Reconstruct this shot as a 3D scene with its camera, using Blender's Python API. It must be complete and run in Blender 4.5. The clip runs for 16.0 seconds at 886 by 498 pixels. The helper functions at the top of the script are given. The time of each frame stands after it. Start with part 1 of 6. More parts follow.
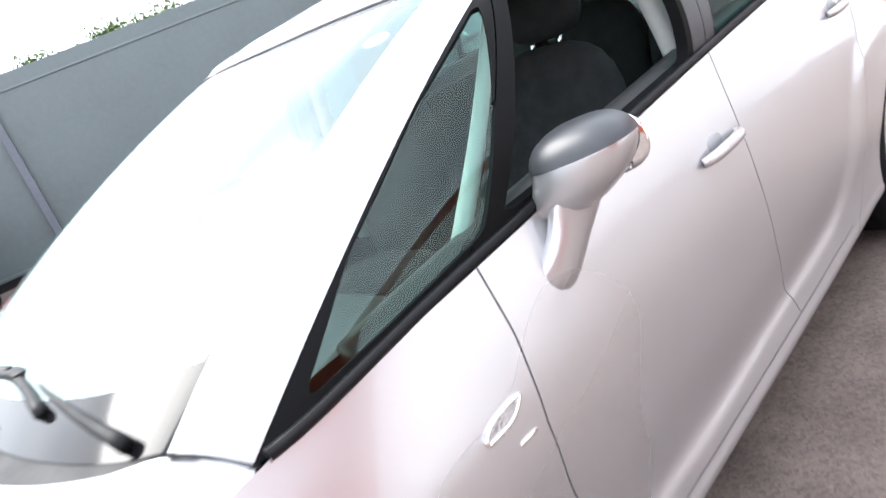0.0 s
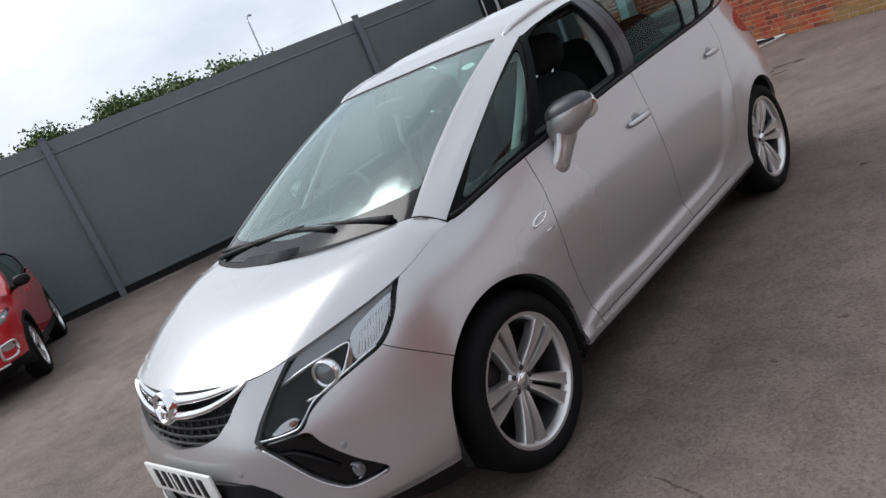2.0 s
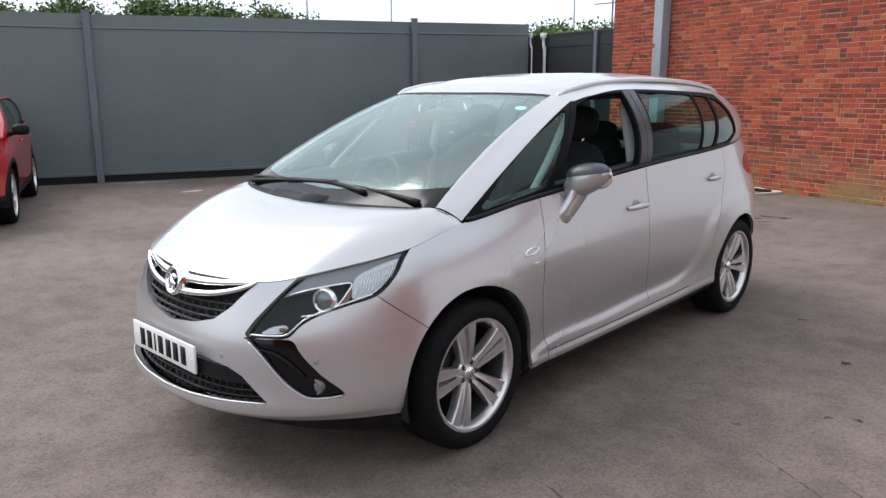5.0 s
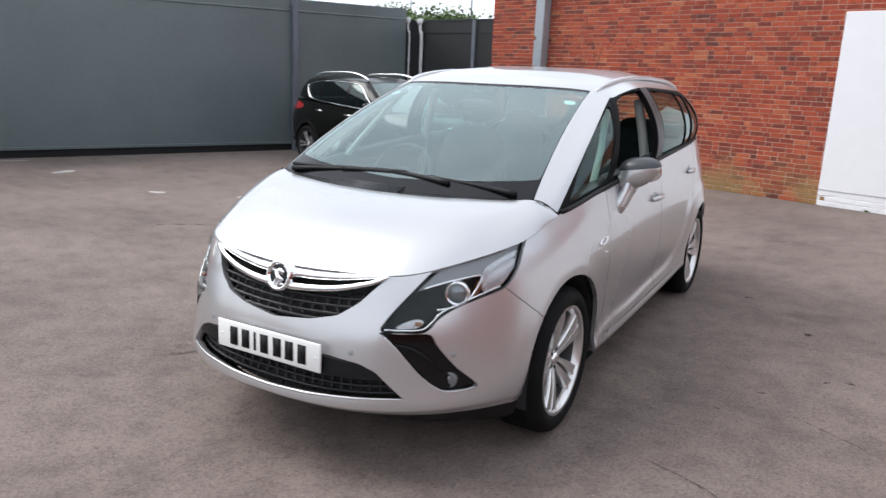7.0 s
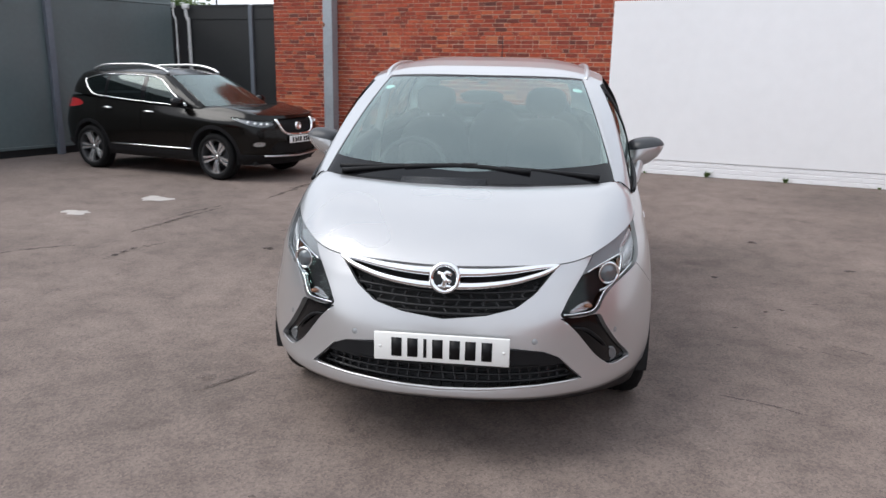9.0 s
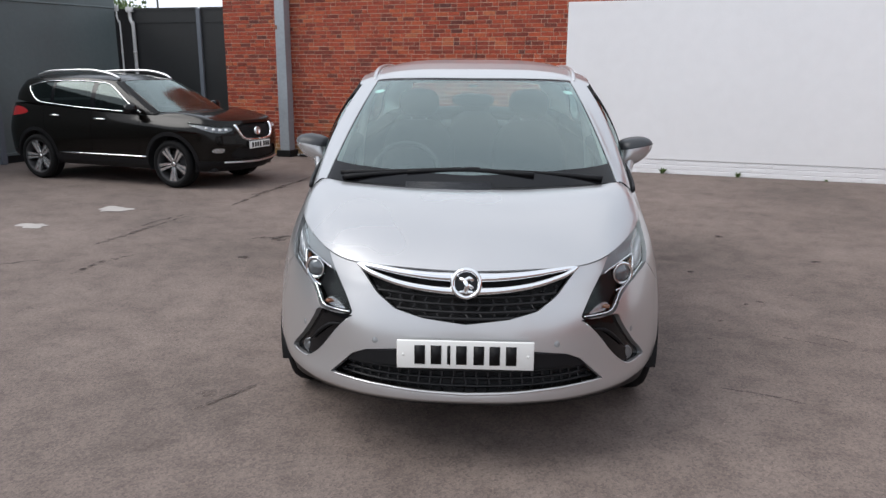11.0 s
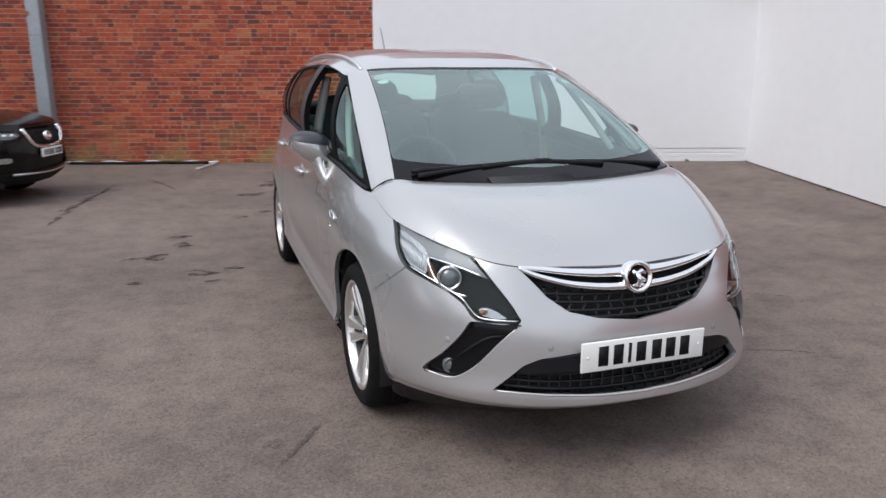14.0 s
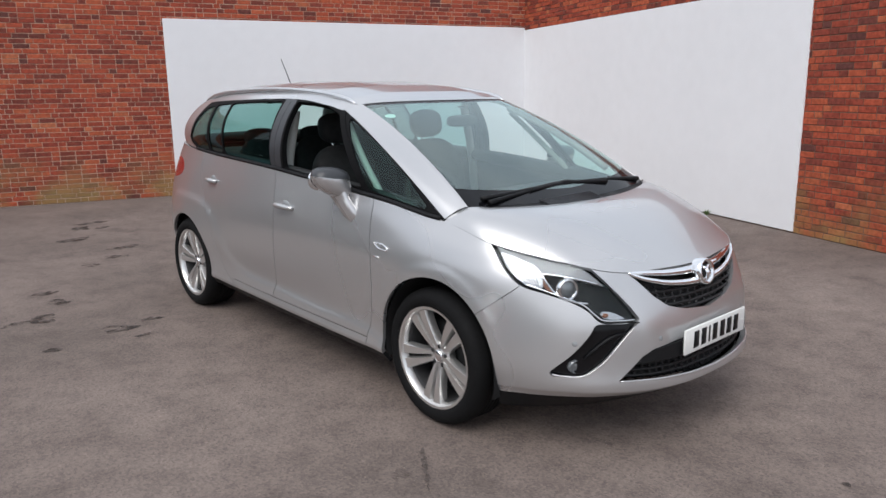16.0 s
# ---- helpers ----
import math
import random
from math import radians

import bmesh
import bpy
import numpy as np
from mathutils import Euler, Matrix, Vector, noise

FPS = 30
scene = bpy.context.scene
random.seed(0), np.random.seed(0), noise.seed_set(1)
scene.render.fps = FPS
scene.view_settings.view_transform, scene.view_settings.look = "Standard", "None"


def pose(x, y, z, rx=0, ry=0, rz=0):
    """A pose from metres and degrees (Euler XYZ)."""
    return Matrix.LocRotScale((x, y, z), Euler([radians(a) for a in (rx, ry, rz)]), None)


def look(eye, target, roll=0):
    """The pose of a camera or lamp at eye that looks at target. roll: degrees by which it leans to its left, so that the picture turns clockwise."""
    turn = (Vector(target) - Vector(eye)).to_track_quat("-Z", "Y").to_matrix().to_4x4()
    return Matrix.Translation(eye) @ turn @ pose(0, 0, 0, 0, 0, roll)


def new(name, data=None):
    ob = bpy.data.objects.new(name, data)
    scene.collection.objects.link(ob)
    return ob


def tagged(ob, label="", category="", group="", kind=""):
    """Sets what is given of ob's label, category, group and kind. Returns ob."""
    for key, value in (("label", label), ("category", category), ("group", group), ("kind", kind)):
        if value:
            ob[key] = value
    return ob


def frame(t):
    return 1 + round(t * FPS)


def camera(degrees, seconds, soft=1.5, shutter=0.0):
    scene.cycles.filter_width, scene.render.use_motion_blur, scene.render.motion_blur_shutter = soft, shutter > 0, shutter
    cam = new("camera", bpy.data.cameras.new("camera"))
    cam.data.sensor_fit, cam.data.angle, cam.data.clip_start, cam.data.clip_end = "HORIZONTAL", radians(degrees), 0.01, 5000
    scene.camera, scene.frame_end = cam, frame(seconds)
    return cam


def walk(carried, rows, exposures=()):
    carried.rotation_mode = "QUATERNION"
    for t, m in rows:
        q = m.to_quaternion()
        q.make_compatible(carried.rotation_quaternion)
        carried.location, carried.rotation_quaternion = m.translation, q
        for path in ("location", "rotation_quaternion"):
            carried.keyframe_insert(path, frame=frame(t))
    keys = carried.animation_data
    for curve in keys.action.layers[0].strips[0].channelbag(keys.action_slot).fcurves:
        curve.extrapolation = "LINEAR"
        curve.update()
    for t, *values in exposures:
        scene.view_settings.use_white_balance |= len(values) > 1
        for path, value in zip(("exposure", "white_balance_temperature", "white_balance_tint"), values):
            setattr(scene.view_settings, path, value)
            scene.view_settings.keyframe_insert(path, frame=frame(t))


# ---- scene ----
cam = camera(62.3, 16.0, soft=1.45, shutter=0.4)
PATH = [
    (0, (1.699, -0.33, 1.461), (0.242, 0.902, 0.862), -22.1),
    (0.5, (1.973, -0.736, 1.455), (0.516, 0.53, 0.931), -23.9),
    (1, (2.226, -1.132, 1.461), (0.774, 0.156, 0.978), -23.8),
    (1.5, (2.41, -1.508, 1.476), (0.974, -0.196, 1.01), -23.1),
    (2, (2.587, -1.781, 1.491), (1.169, -0.447, 1.036), -22.8),
    (2.5, (2.618, -2.024, 1.499), (1.272, -0.605, 1.083), -14.9),
    (3, (2.664, -2.203, 1.521), (1.348, -0.757, 1.1), -2.9),
    (5.5, (2.781, -2.293, 1.51), (1.46, -0.851, 1.093), 0.7),
    (6, (2.576, -2.496, 1.504), (1.346, -0.977, 1.082), 1.4),
    (6.5, (2.293, -2.739, 1.517), (1.147, -1.164, 1.062), 2.2),
    (7, (1.875, -2.965, 1.536), (0.924, -1.265, 1.081), 2.6),
    (7.5, (1.443, -3.235, 1.522), (0.616, -1.472, 1.066), 2.1),
    (8, (0.997, -3.359, 1.515), (0.323, -1.537, 1.037), 0.5),
    (8.5, (0.615, -3.496, 1.511), (0.198, -1.596, 1.049), 1.7),
    (9, (0.326, -3.563, 1.533), (0.084, -1.634, 1.061), 1.1),
    (9.5, (0.174, -3.534, 1.539), (0.04, -1.593, 1.076), 0.2),
    (10, (0.1, -3.576, 1.548), (-0.014, -1.635, 1.08), 0.1),
    (12.5, (-0.276, -3.466, 1.505), (-0.201, -1.523, 1.038), 0.6),
    (13, (-0.657, -3.338, 1.471), (-0.418, -1.409, 1.0), -0.9),
    (13.5, (-1.06, -3.256, 1.533), (-0.672, -1.36, 1.031), -0.35),
    (14, (-1.528, -3.101, 1.505), (-0.887, -1.267, 1.028), 0.1),
    (14.5, (-2.053, -3.054, 1.491), (-1.166, -1.322, 1.03), 0.65),
    (15, (-2.466, -2.884, 1.546), (-1.427, -1.234, 1.098), 0.0),
    (15.5, (-2.754, -2.713, 1.556), (-1.553, -1.177, 1.11), -0.8),
    (16, (-2.995, -2.511, 1.582), (-1.703, -1.046, 1.154), -0.7),
]
EXPOSURES = [(0.0, 1.7), (0.25, 1.2), (0.5, 0.68), (1.0, 0.22), (1.5, -0.05), (2.0, -0.15), (3.0, 0.02), (5.5, 0.31), (7.0, 0.38), (9.0, 0.18), (10.0, 0.04), (12.5, -0.02), (16.0, -0.07)]
walk(cam, [(t, look(eye, target, roll)) for t, eye, target, roll in PATH], EXPOSURES)

# ---- world and sun ----
SUN_ELEVATION, SUN_TURN = 50, 252
world = bpy.data.worlds.new("overcast_sky")
scene.world = world
world.use_nodes = True
wn, wl = world.node_tree.nodes, world.node_tree.links
wn.clear()
sky = wn.new("ShaderNodeTexSky")
sky.sky_type, sky.sun_disc = "NISHITA", False
sky.sun_elevation, sky.sun_rotation = radians(SUN_ELEVATION), radians(SUN_TURN)
sky.dust_density = 3.0
sky_gain = wn.new("ShaderNodeVectorMath")
sky_gain.operation, sky_gain.inputs["Scale"].default_value = "SCALE", 0.1
wl.new(sky.outputs[0], sky_gain.inputs[0])
wco = wn.new("ShaderNodeTexCoord")
wmap = wn.new("ShaderNodeMapping")
wmap.inputs["Scale"].default_value = (1, 1, 2.6)
wl.new(wco.outputs["Generated"], wmap.inputs["Vector"])
wnoise = wn.new("ShaderNodeTexNoise")
wnoise.inputs["Scale"].default_value, wnoise.inputs["Detail"].default_value, wnoise.inputs["Roughness"].default_value = 2.2, 7, 0.55
wl.new(wmap.outputs[0], wnoise.inputs["Vector"])
wramp = wn.new("ShaderNodeValToRGB")
wramp.color_ramp.elements[0].position, wramp.color_ramp.elements[0].color = 0.36, (0.71, 0.785, 0.90, 1)
wramp.color_ramp.elements[1].position, wramp.color_ramp.elements[1].color = 0.60, (1.02, 1.075, 1.165, 1)
wl.new(wnoise.outputs["Fac"], wramp.inputs["Fac"])
wmix = wn.new("ShaderNodeMix")
wmix.data_type = "RGBA"
wmix.inputs[0].default_value = 0.85
wl.new(sky_gain.outputs[0], wmix.inputs[6])
wl.new(wramp.outputs[0], wmix.inputs[7])
wbg = wn.new("ShaderNodeBackground")
wbg.inputs["Strength"].default_value = 1.20
wl.new(wmix.outputs[2], wbg.inputs["Color"])
wout = wn.new("ShaderNodeOutputWorld")
wl.new(wbg.outputs[0], wout.inputs["Surface"])

sun_data = bpy.data.lights.new("sun", "SUN")
sun_data.energy, sun_data.angle, sun_data.color = 2.1, radians(40), (1.0, 0.985, 0.96)
sun = new("sun", sun_data)
_az = radians(SUN_TURN)
sun.matrix_world = look((20 * math.sin(_az), 2 + 20 * math.cos(_az), 20 * math.tan(radians(SUN_ELEVATION))), (0, 2, 0))

# ---- materials ----
def material(name, color, rough=0.5, metal=0.0, spec=0.5, coat=0.0, grain=None, bump=None):
    """A principled material. grain: (scale, strength) for the colour, bump: (scale, depth)."""
    m = bpy.data.materials.new(name)
    m.use_nodes = True
    n, l = m.node_tree.nodes, m.node_tree.links
    p = n["Principled BSDF"]
    p.inputs["Base Color"].default_value = (*color, 1)
    p.inputs["Roughness"].default_value = rough
    p.inputs["Metallic"].default_value = metal
    p.inputs["Specular IOR Level"].default_value = spec
    p.inputs["Coat Weight"].default_value = coat
    p.inputs["Coat Roughness"].default_value = 0.04
    co = n.new("ShaderNodeTexCoord")
    if grain:
        tex = n.new("ShaderNodeTexNoise")
        tex.inputs["Scale"].default_value, tex.inputs["Detail"].default_value = grain[0], 6
        l.new(co.outputs["Object"], tex.inputs["Vector"])
        big = n.new("ShaderNodeTexNoise")
        big.inputs["Scale"].default_value, big.inputs["Detail"].default_value = grain[0] * 0.11, 3
        l.new(co.outputs["Object"], big.inputs["Vector"])
        add = n.new("ShaderNodeMath")
        add.operation = "ADD"
        l.new(tex.outputs["Fac"], add.inputs[0])
        l.new(big.outputs["Fac"], add.inputs[1])
        span = n.new("ShaderNodeMapRange")
        span.inputs["From Min"].default_value, span.inputs["From Max"].default_value = 0.6, 1.4
        span.inputs["To Min"].default_value, span.inputs["To Max"].default_value = 1 - grain[1], 1 + grain[1]
        l.new(add.outputs[0], span.inputs["Value"])
        hsv = n.new("ShaderNodeHueSaturation")
        hsv.inputs["Color"].default_value = (*color, 1)
        l.new(span.outputs[0], hsv.inputs["Value"])
        l.new(hsv.outputs[0], p.inputs["Base Color"])
        rr = n.new("ShaderNodeMapRange")
        rr.inputs["From Min"].default_value, rr.inputs["From Max"].default_value = 0.3, 0.7
        rr.inputs["To Min"].default_value, rr.inputs["To Max"].default_value = rough * 0.85, min(1, rough * 1.15)
        l.new(big.outputs["Fac"], rr.inputs["Value"])
        l.new(rr.outputs[0], p.inputs["Roughness"])
    if bump:
        bt = n.new("ShaderNodeTexNoise")
        bt.inputs["Scale"].default_value, bt.inputs["Detail"].default_value = bump[0], 5
        l.new(co.outputs["Object"], bt.inputs["Vector"])
        bn = n.new("ShaderNodeBump")
        bn.inputs["Distance"].default_value, bn.inputs["Strength"].default_value = bump[1], 1.0
        l.new(bt.outputs["Fac"], bn.inputs["Height"])
        l.new(bn.outputs[0], p.inputs["Normal"])
    return m


def glass(name, tint, sheen, gloss_rough=0.0, power=4.6):
    """A thin pane: tinted see-through, with a mirror sheen that grows towards grazing views."""
    m = bpy.data.materials.new(name)
    m.use_nodes = True
    n, l = m.node_tree.nodes, m.node_tree.links
    n.clear()
    tr = n.new("ShaderNodeBsdfTransparent")
    tr.inputs["Color"].default_value = (*tint, 1)
    gl = n.new("ShaderNodeBsdfGlossy")
    gl.inputs["Roughness"].default_value = gloss_rough
    gl.inputs["Color"].default_value = (0.86, 1.0, 0.98, 1)
    lw = n.new("ShaderNodeLayerWeight")
    lw.inputs["Blend"].default_value = 0.5
    pw = n.new("ShaderNodeMath")
    pw.operation, pw.inputs[1].default_value = "POWER", power
    l.new(lw.outputs["Facing"], pw.inputs[0])
    mr = n.new("ShaderNodeMapRange")
    mr.inputs["To Min"].default_value, mr.inputs["To Max"].default_value = sheen, 1.0
    l.new(pw.outputs[0], mr.inputs["Value"])
    mix = n.new("ShaderNodeMixShader")
    l.new(mr.outputs[0], mix.inputs[0])
    l.new(tr.outputs[0], mix.inputs[1])
    l.new(gl.outputs[0], mix.inputs[2])
    out = n.new("ShaderNodeOutputMaterial")
    l.new(mix.outputs[0], out.inputs[0])
    return m


SILVER = material("silver_metallic_paint", (0.520, 0.516, 0.523), rough=0.29, metal=0.70, spec=0.5, coat=0.8, grain=(5, 0.02))
BLACK_TRIM = material("black_plastic_trim", (0.007, 0.007, 0.008), rough=0.50, spec=0.2, grain=(120, 0.2))
# near black for hidden parts, and as painted shade in open gaps
DARK_VOID = material("dark_parts_and_gap_shade", (0.008, 0.008, 0.009), rough=0.85)
RUBBER = material("tyre_rubber", (0.007, 0.007, 0.0075), rough=0.8, spec=0.15, grain=(60, 0.25), bump=(220, 0.0006))
GREY_STEEL = material("dark_grey_painted_steel", (0.103, 0.131, 0.135), rough=0.34, spec=0.6, grain=(14, 0.10), bump=(1.2, 0.003))
POST_STEEL = material("blue_grey_painted_steel", (0.115, 0.130, 0.155), rough=0.5, grain=(30, 0.15))
WHITE_WALL = material("white_masonry_paint", (0.76, 0.76, 0.78), rough=0.85, spec=0.2, grain=(5, 0.03), bump=(60, 0.0012))
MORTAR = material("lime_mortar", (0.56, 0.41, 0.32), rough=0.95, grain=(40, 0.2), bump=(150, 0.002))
DARK_MORTAR = material("dark_brown_mortar", (0.16, 0.095, 0.07), rough=0.95, grain=(40, 0.25), bump=(150, 0.002))
GLASS = glass("clear_green_glass", (0.64, 0.86, 0.80), 0.04)

SCREEN_GLASS = glass("windscreen_glass", (0.74, 0.88, 0.84), 0.21, 0.12)
TINT_GLASS = glass("green_side_glass", (0.40, 0.63, 0.61), 0.02, power=6.5)
REAR_GLASS = glass("dark_green_rear_glass", (0.22, 0.33, 0.32), 0.06)
LAMP_GLASS = glass("clear_lamp_lens", (0.93, 0.94, 0.95), 0.018)
GLOSS_BLACK = material("gloss_black_plastic", (0.005, 0.005, 0.006), rough=0.10, spec=0.28)
FRAME_BLACK = material("matt_black_window_frame", (0.005, 0.005, 0.0055), rough=0.6, spec=0.08)
MESH_BAR = material("satin_black_grille", (0.010, 0.010, 0.011), rough=0.38, spec=0.35)
GREY_TRIM = material("dark_grey_plastic", (0.035, 0.037, 0.042), rough=0.38, grain=(80, 0.1))
GREY_PAINT = material("shaded_grey_paint", (0.30, 0.31, 0.32), rough=0.4, metal=0.3)
CHROME = material("chrome", (0.86, 0.86, 0.87), rough=0.06, metal=1.0)
SATIN = material("satin_aluminium", (0.66, 0.66, 0.67), rough=0.28, metal=0.9)
ALLOY = material("silver_alloy", (0.66, 0.65, 0.64), rough=0.30, metal=0.85, coat=0.3)
# also colours the wheel barrels, dark in place of shade
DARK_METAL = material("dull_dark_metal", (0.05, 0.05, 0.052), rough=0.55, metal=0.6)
MIRROR = material("mirror_silver", (0.8, 0.82, 0.84), rough=0.02, metal=1.0)
RED_LENS = material("red_lens", (0.30, 0.01, 0.012), rough=0.12, coat=0.5)
AMBER = material("amber_lens", (0.20, 0.075, 0.035), rough=0.2, coat=0.5)
CLEAR_LAMP = material("bright_reflector", (0.50, 0.51, 0.52), rough=0.22, metal=0.8, bump=(110, 0.002))
LAMP_SILVER = material("satin_lamp_silver", (0.24, 0.245, 0.255), rough=0.45, metal=0.25)
LAMP_LENS = material("projector_glass", (0.16, 0.17, 0.18), rough=0.05, metal=0.4, coat=1.0)
PLATE_WHITE = material("plate_white", (0.78, 0.78, 0.76), rough=0.35)
STICKER = material("pale_green_paper", (0.55, 0.74, 0.68), rough=0.6)
TRIM_DARK = material("dark_cabin_plastic", (0.018, 0.018, 0.019), rough=0.6, grain=(60, 0.15))
TRIM_PALE = material("pale_cabin_plastic", (0.40, 0.40, 0.38), rough=0.7, grain=(60, 0.06))
SEAT = material("dark_seat_cloth", (0.010, 0.010, 0.011), rough=0.9, grain=(200, 0.3))

BROWN_PAINT = material("dark_brown_pearl_paint", (0.004, 0.0034, 0.0028), rough=0.16, metal=0.0, spec=0.22, coat=0.12)
RED_PAINT = material("red_pearl_paint", (0.48, 0.012, 0.016), rough=0.25, metal=0.1, coat=0.8)
DARK_GLASS = glass("dark_privacy_glass", (0.10, 0.12, 0.12), 0.06)
GALVANISED = material("galvanised_steel", (0.34, 0.37, 0.40), rough=0.5, metal=0.45, grain=(22, 0.16), bump=(90, 0.0008))
PIPE_WHITE = material("weathered_white_plastic", (0.55, 0.55, 0.55), rough=0.5, grain=(30, 0.15))
PALE_PATCH = material("pale_spilt_cement", (0.40, 0.37, 0.35), rough=0.95, grain=(30, 0.2))
WEED = material("weed_green", (0.10, 0.16, 0.05), rough=0.7, grain=(30, 0.3))
BARK = material("tree_bark", (0.11, 0.085, 0.06), rough=0.95, grain=(9, 0.3), bump=(30, 0.02))
LIGHT_DIODE = material("lamp_white", (0.85, 0.86, 0.88), rough=0.25, coat=0.5)


def stain(name, color, rough, scale, cover):
    """Dirt with ragged, broken edges: noise lets the ground show through. cover: how much of it is left."""
    m = material(name, color, rough=rough, spec=0.2, grain=(40, 0.25))
    n, l = m.node_tree.nodes, m.node_tree.links
    geo = n.new("ShaderNodeNewGeometry")
    t = n.new("ShaderNodeTexNoise")
    t.inputs["Scale"].default_value, t.inputs["Detail"].default_value, t.inputs["Roughness"].default_value = scale, 8, 0.7
    l.new(geo.outputs["Position"], t.inputs["Vector"])
    r = n.new("ShaderNodeMapRange")
    r.inputs["From Min"].default_value, r.inputs["From Max"].default_value = 0.60 - cover * 0.25, 0.78 - cover * 0.25
    r.inputs["To Max"].default_value = 0.25 + cover * 0.75
    l.new(t.outputs["Fac"], r.inputs["Value"])
    l.new(r.outputs[0], n["Principled BSDF"].inputs["Alpha"])
    return m


CRACK_TAR = stain("dark_crack_filling", (0.060, 0.050, 0.046), 0.95, 14, 0.7)
OIL = stain("old_oil_stain", (0.050, 0.041, 0.037), 0.75, 11, 0.75)
SCUFF = stain("old_tyre_scuff", (0.085, 0.070, 0.063), 0.9, 9, 0.25)
FAINT_CRACK = stain("dusty_crack", (0.105, 0.086, 0.078), 0.95, 30, 0.8)


def asphalt():
    m = bpy.data.materials.new("worn_asphalt")
    m.use_nodes = True
    n, l = m.node_tree.nodes, m.node_tree.links
    p = n["Principled BSDF"]
    p.inputs["Roughness"].default_value, p.inputs["Specular IOR Level"].default_value = 0.85, 0.3
    co = n.new("ShaderNodeTexCoord")

    def tex(kind, scale, detail=6, rough=0.6):
        t = n.new(kind)
        t.inputs["Scale"].default_value = scale
        if kind == "ShaderNodeTexNoise":
            t.inputs["Detail"].default_value, t.inputs["Roughness"].default_value = detail, rough
        l.new(co.outputs["Object"], t.inputs["Vector"])
        return t

    def ramp(src, stops):
        r = n.new("ShaderNodeValToRGB")
        r.color_ramp.elements[0].position, r.color_ramp.elements[0].color = stops[0][0], (*stops[0][1], 1)
        r.color_ramp.elements[1].position, r.color_ramp.elements[1].color = stops[-1][0], (*stops[-1][1], 1)
        for pos, col in stops[1:-1]:
            r.color_ramp.elements.new(pos).color = (*col, 1)
        l.new(src, r.inputs["Fac"])
        return r.outputs["Color"]

    def mul(a, b, f=1.0):
        x = n.new("ShaderNodeMix")
        x.data_type, x.blend_type = "RGBA", "MULTIPLY"
        x.inputs[0].default_value = f
        l.new(a, x.inputs[6])
        l.new(b, x.inputs[7])
        return x.outputs[2]

    base = ramp(tex("ShaderNodeTexNoise", 0.55, 5).outputs["Fac"], [(0.30, (0.124, 0.099, 0.088)), (0.5, (0.169, 0.133, 0.118)), (0.70, (0.208, 0.166, 0.147))])
    stone = tex("ShaderNodeTexVoronoi", 95)
    chips = ramp(stone.outputs["Color"], [(0.10, (0.62, 0.62, 0.63)), (0.5, (1.0, 1.0, 1.0)), (0.93, (1.22, 1.20, 1.17)), (1.0, (1.75, 1.70, 1.62))])
    mottle = ramp(tex("ShaderNodeTexNoise", 4.5, 8, 0.7).outputs["Fac"], [(0.30, (0.74, 0.73, 0.73)), (0.52, (1.0, 1.0, 1.0)), (0.75, (1.14, 1.13, 1.12))])
    oil = ramp(tex("ShaderNodeTexNoise", 1.35, 3, 0.5).outputs["Fac"], [(0.25, (0.55, 0.54, 0.54)), (0.36, (1, 1, 1)), (1.0, (1, 1, 1))])
    fine = ramp(tex("ShaderNodeTexNoise", 160, 3).outputs["Fac"], [(0.3, (0.72, 0.72, 0.72)), (0.7, (1.25, 1.25, 1.25))])
    c = mul(mul(mul(mul(base, chips, 0.70), mottle), oil, 0.7), fine, 0.75)
    l.new(c, p.inputs["Base Color"])
    bump = n.new("ShaderNodeBump")
    bump.inputs["Distance"].default_value, bump.inputs["Strength"].default_value = 0.002, 0.6
    l.new(stone.outputs["Distance"], bump.inputs["Height"])
    l.new(bump.outputs[0], p.inputs["Normal"])
    return m


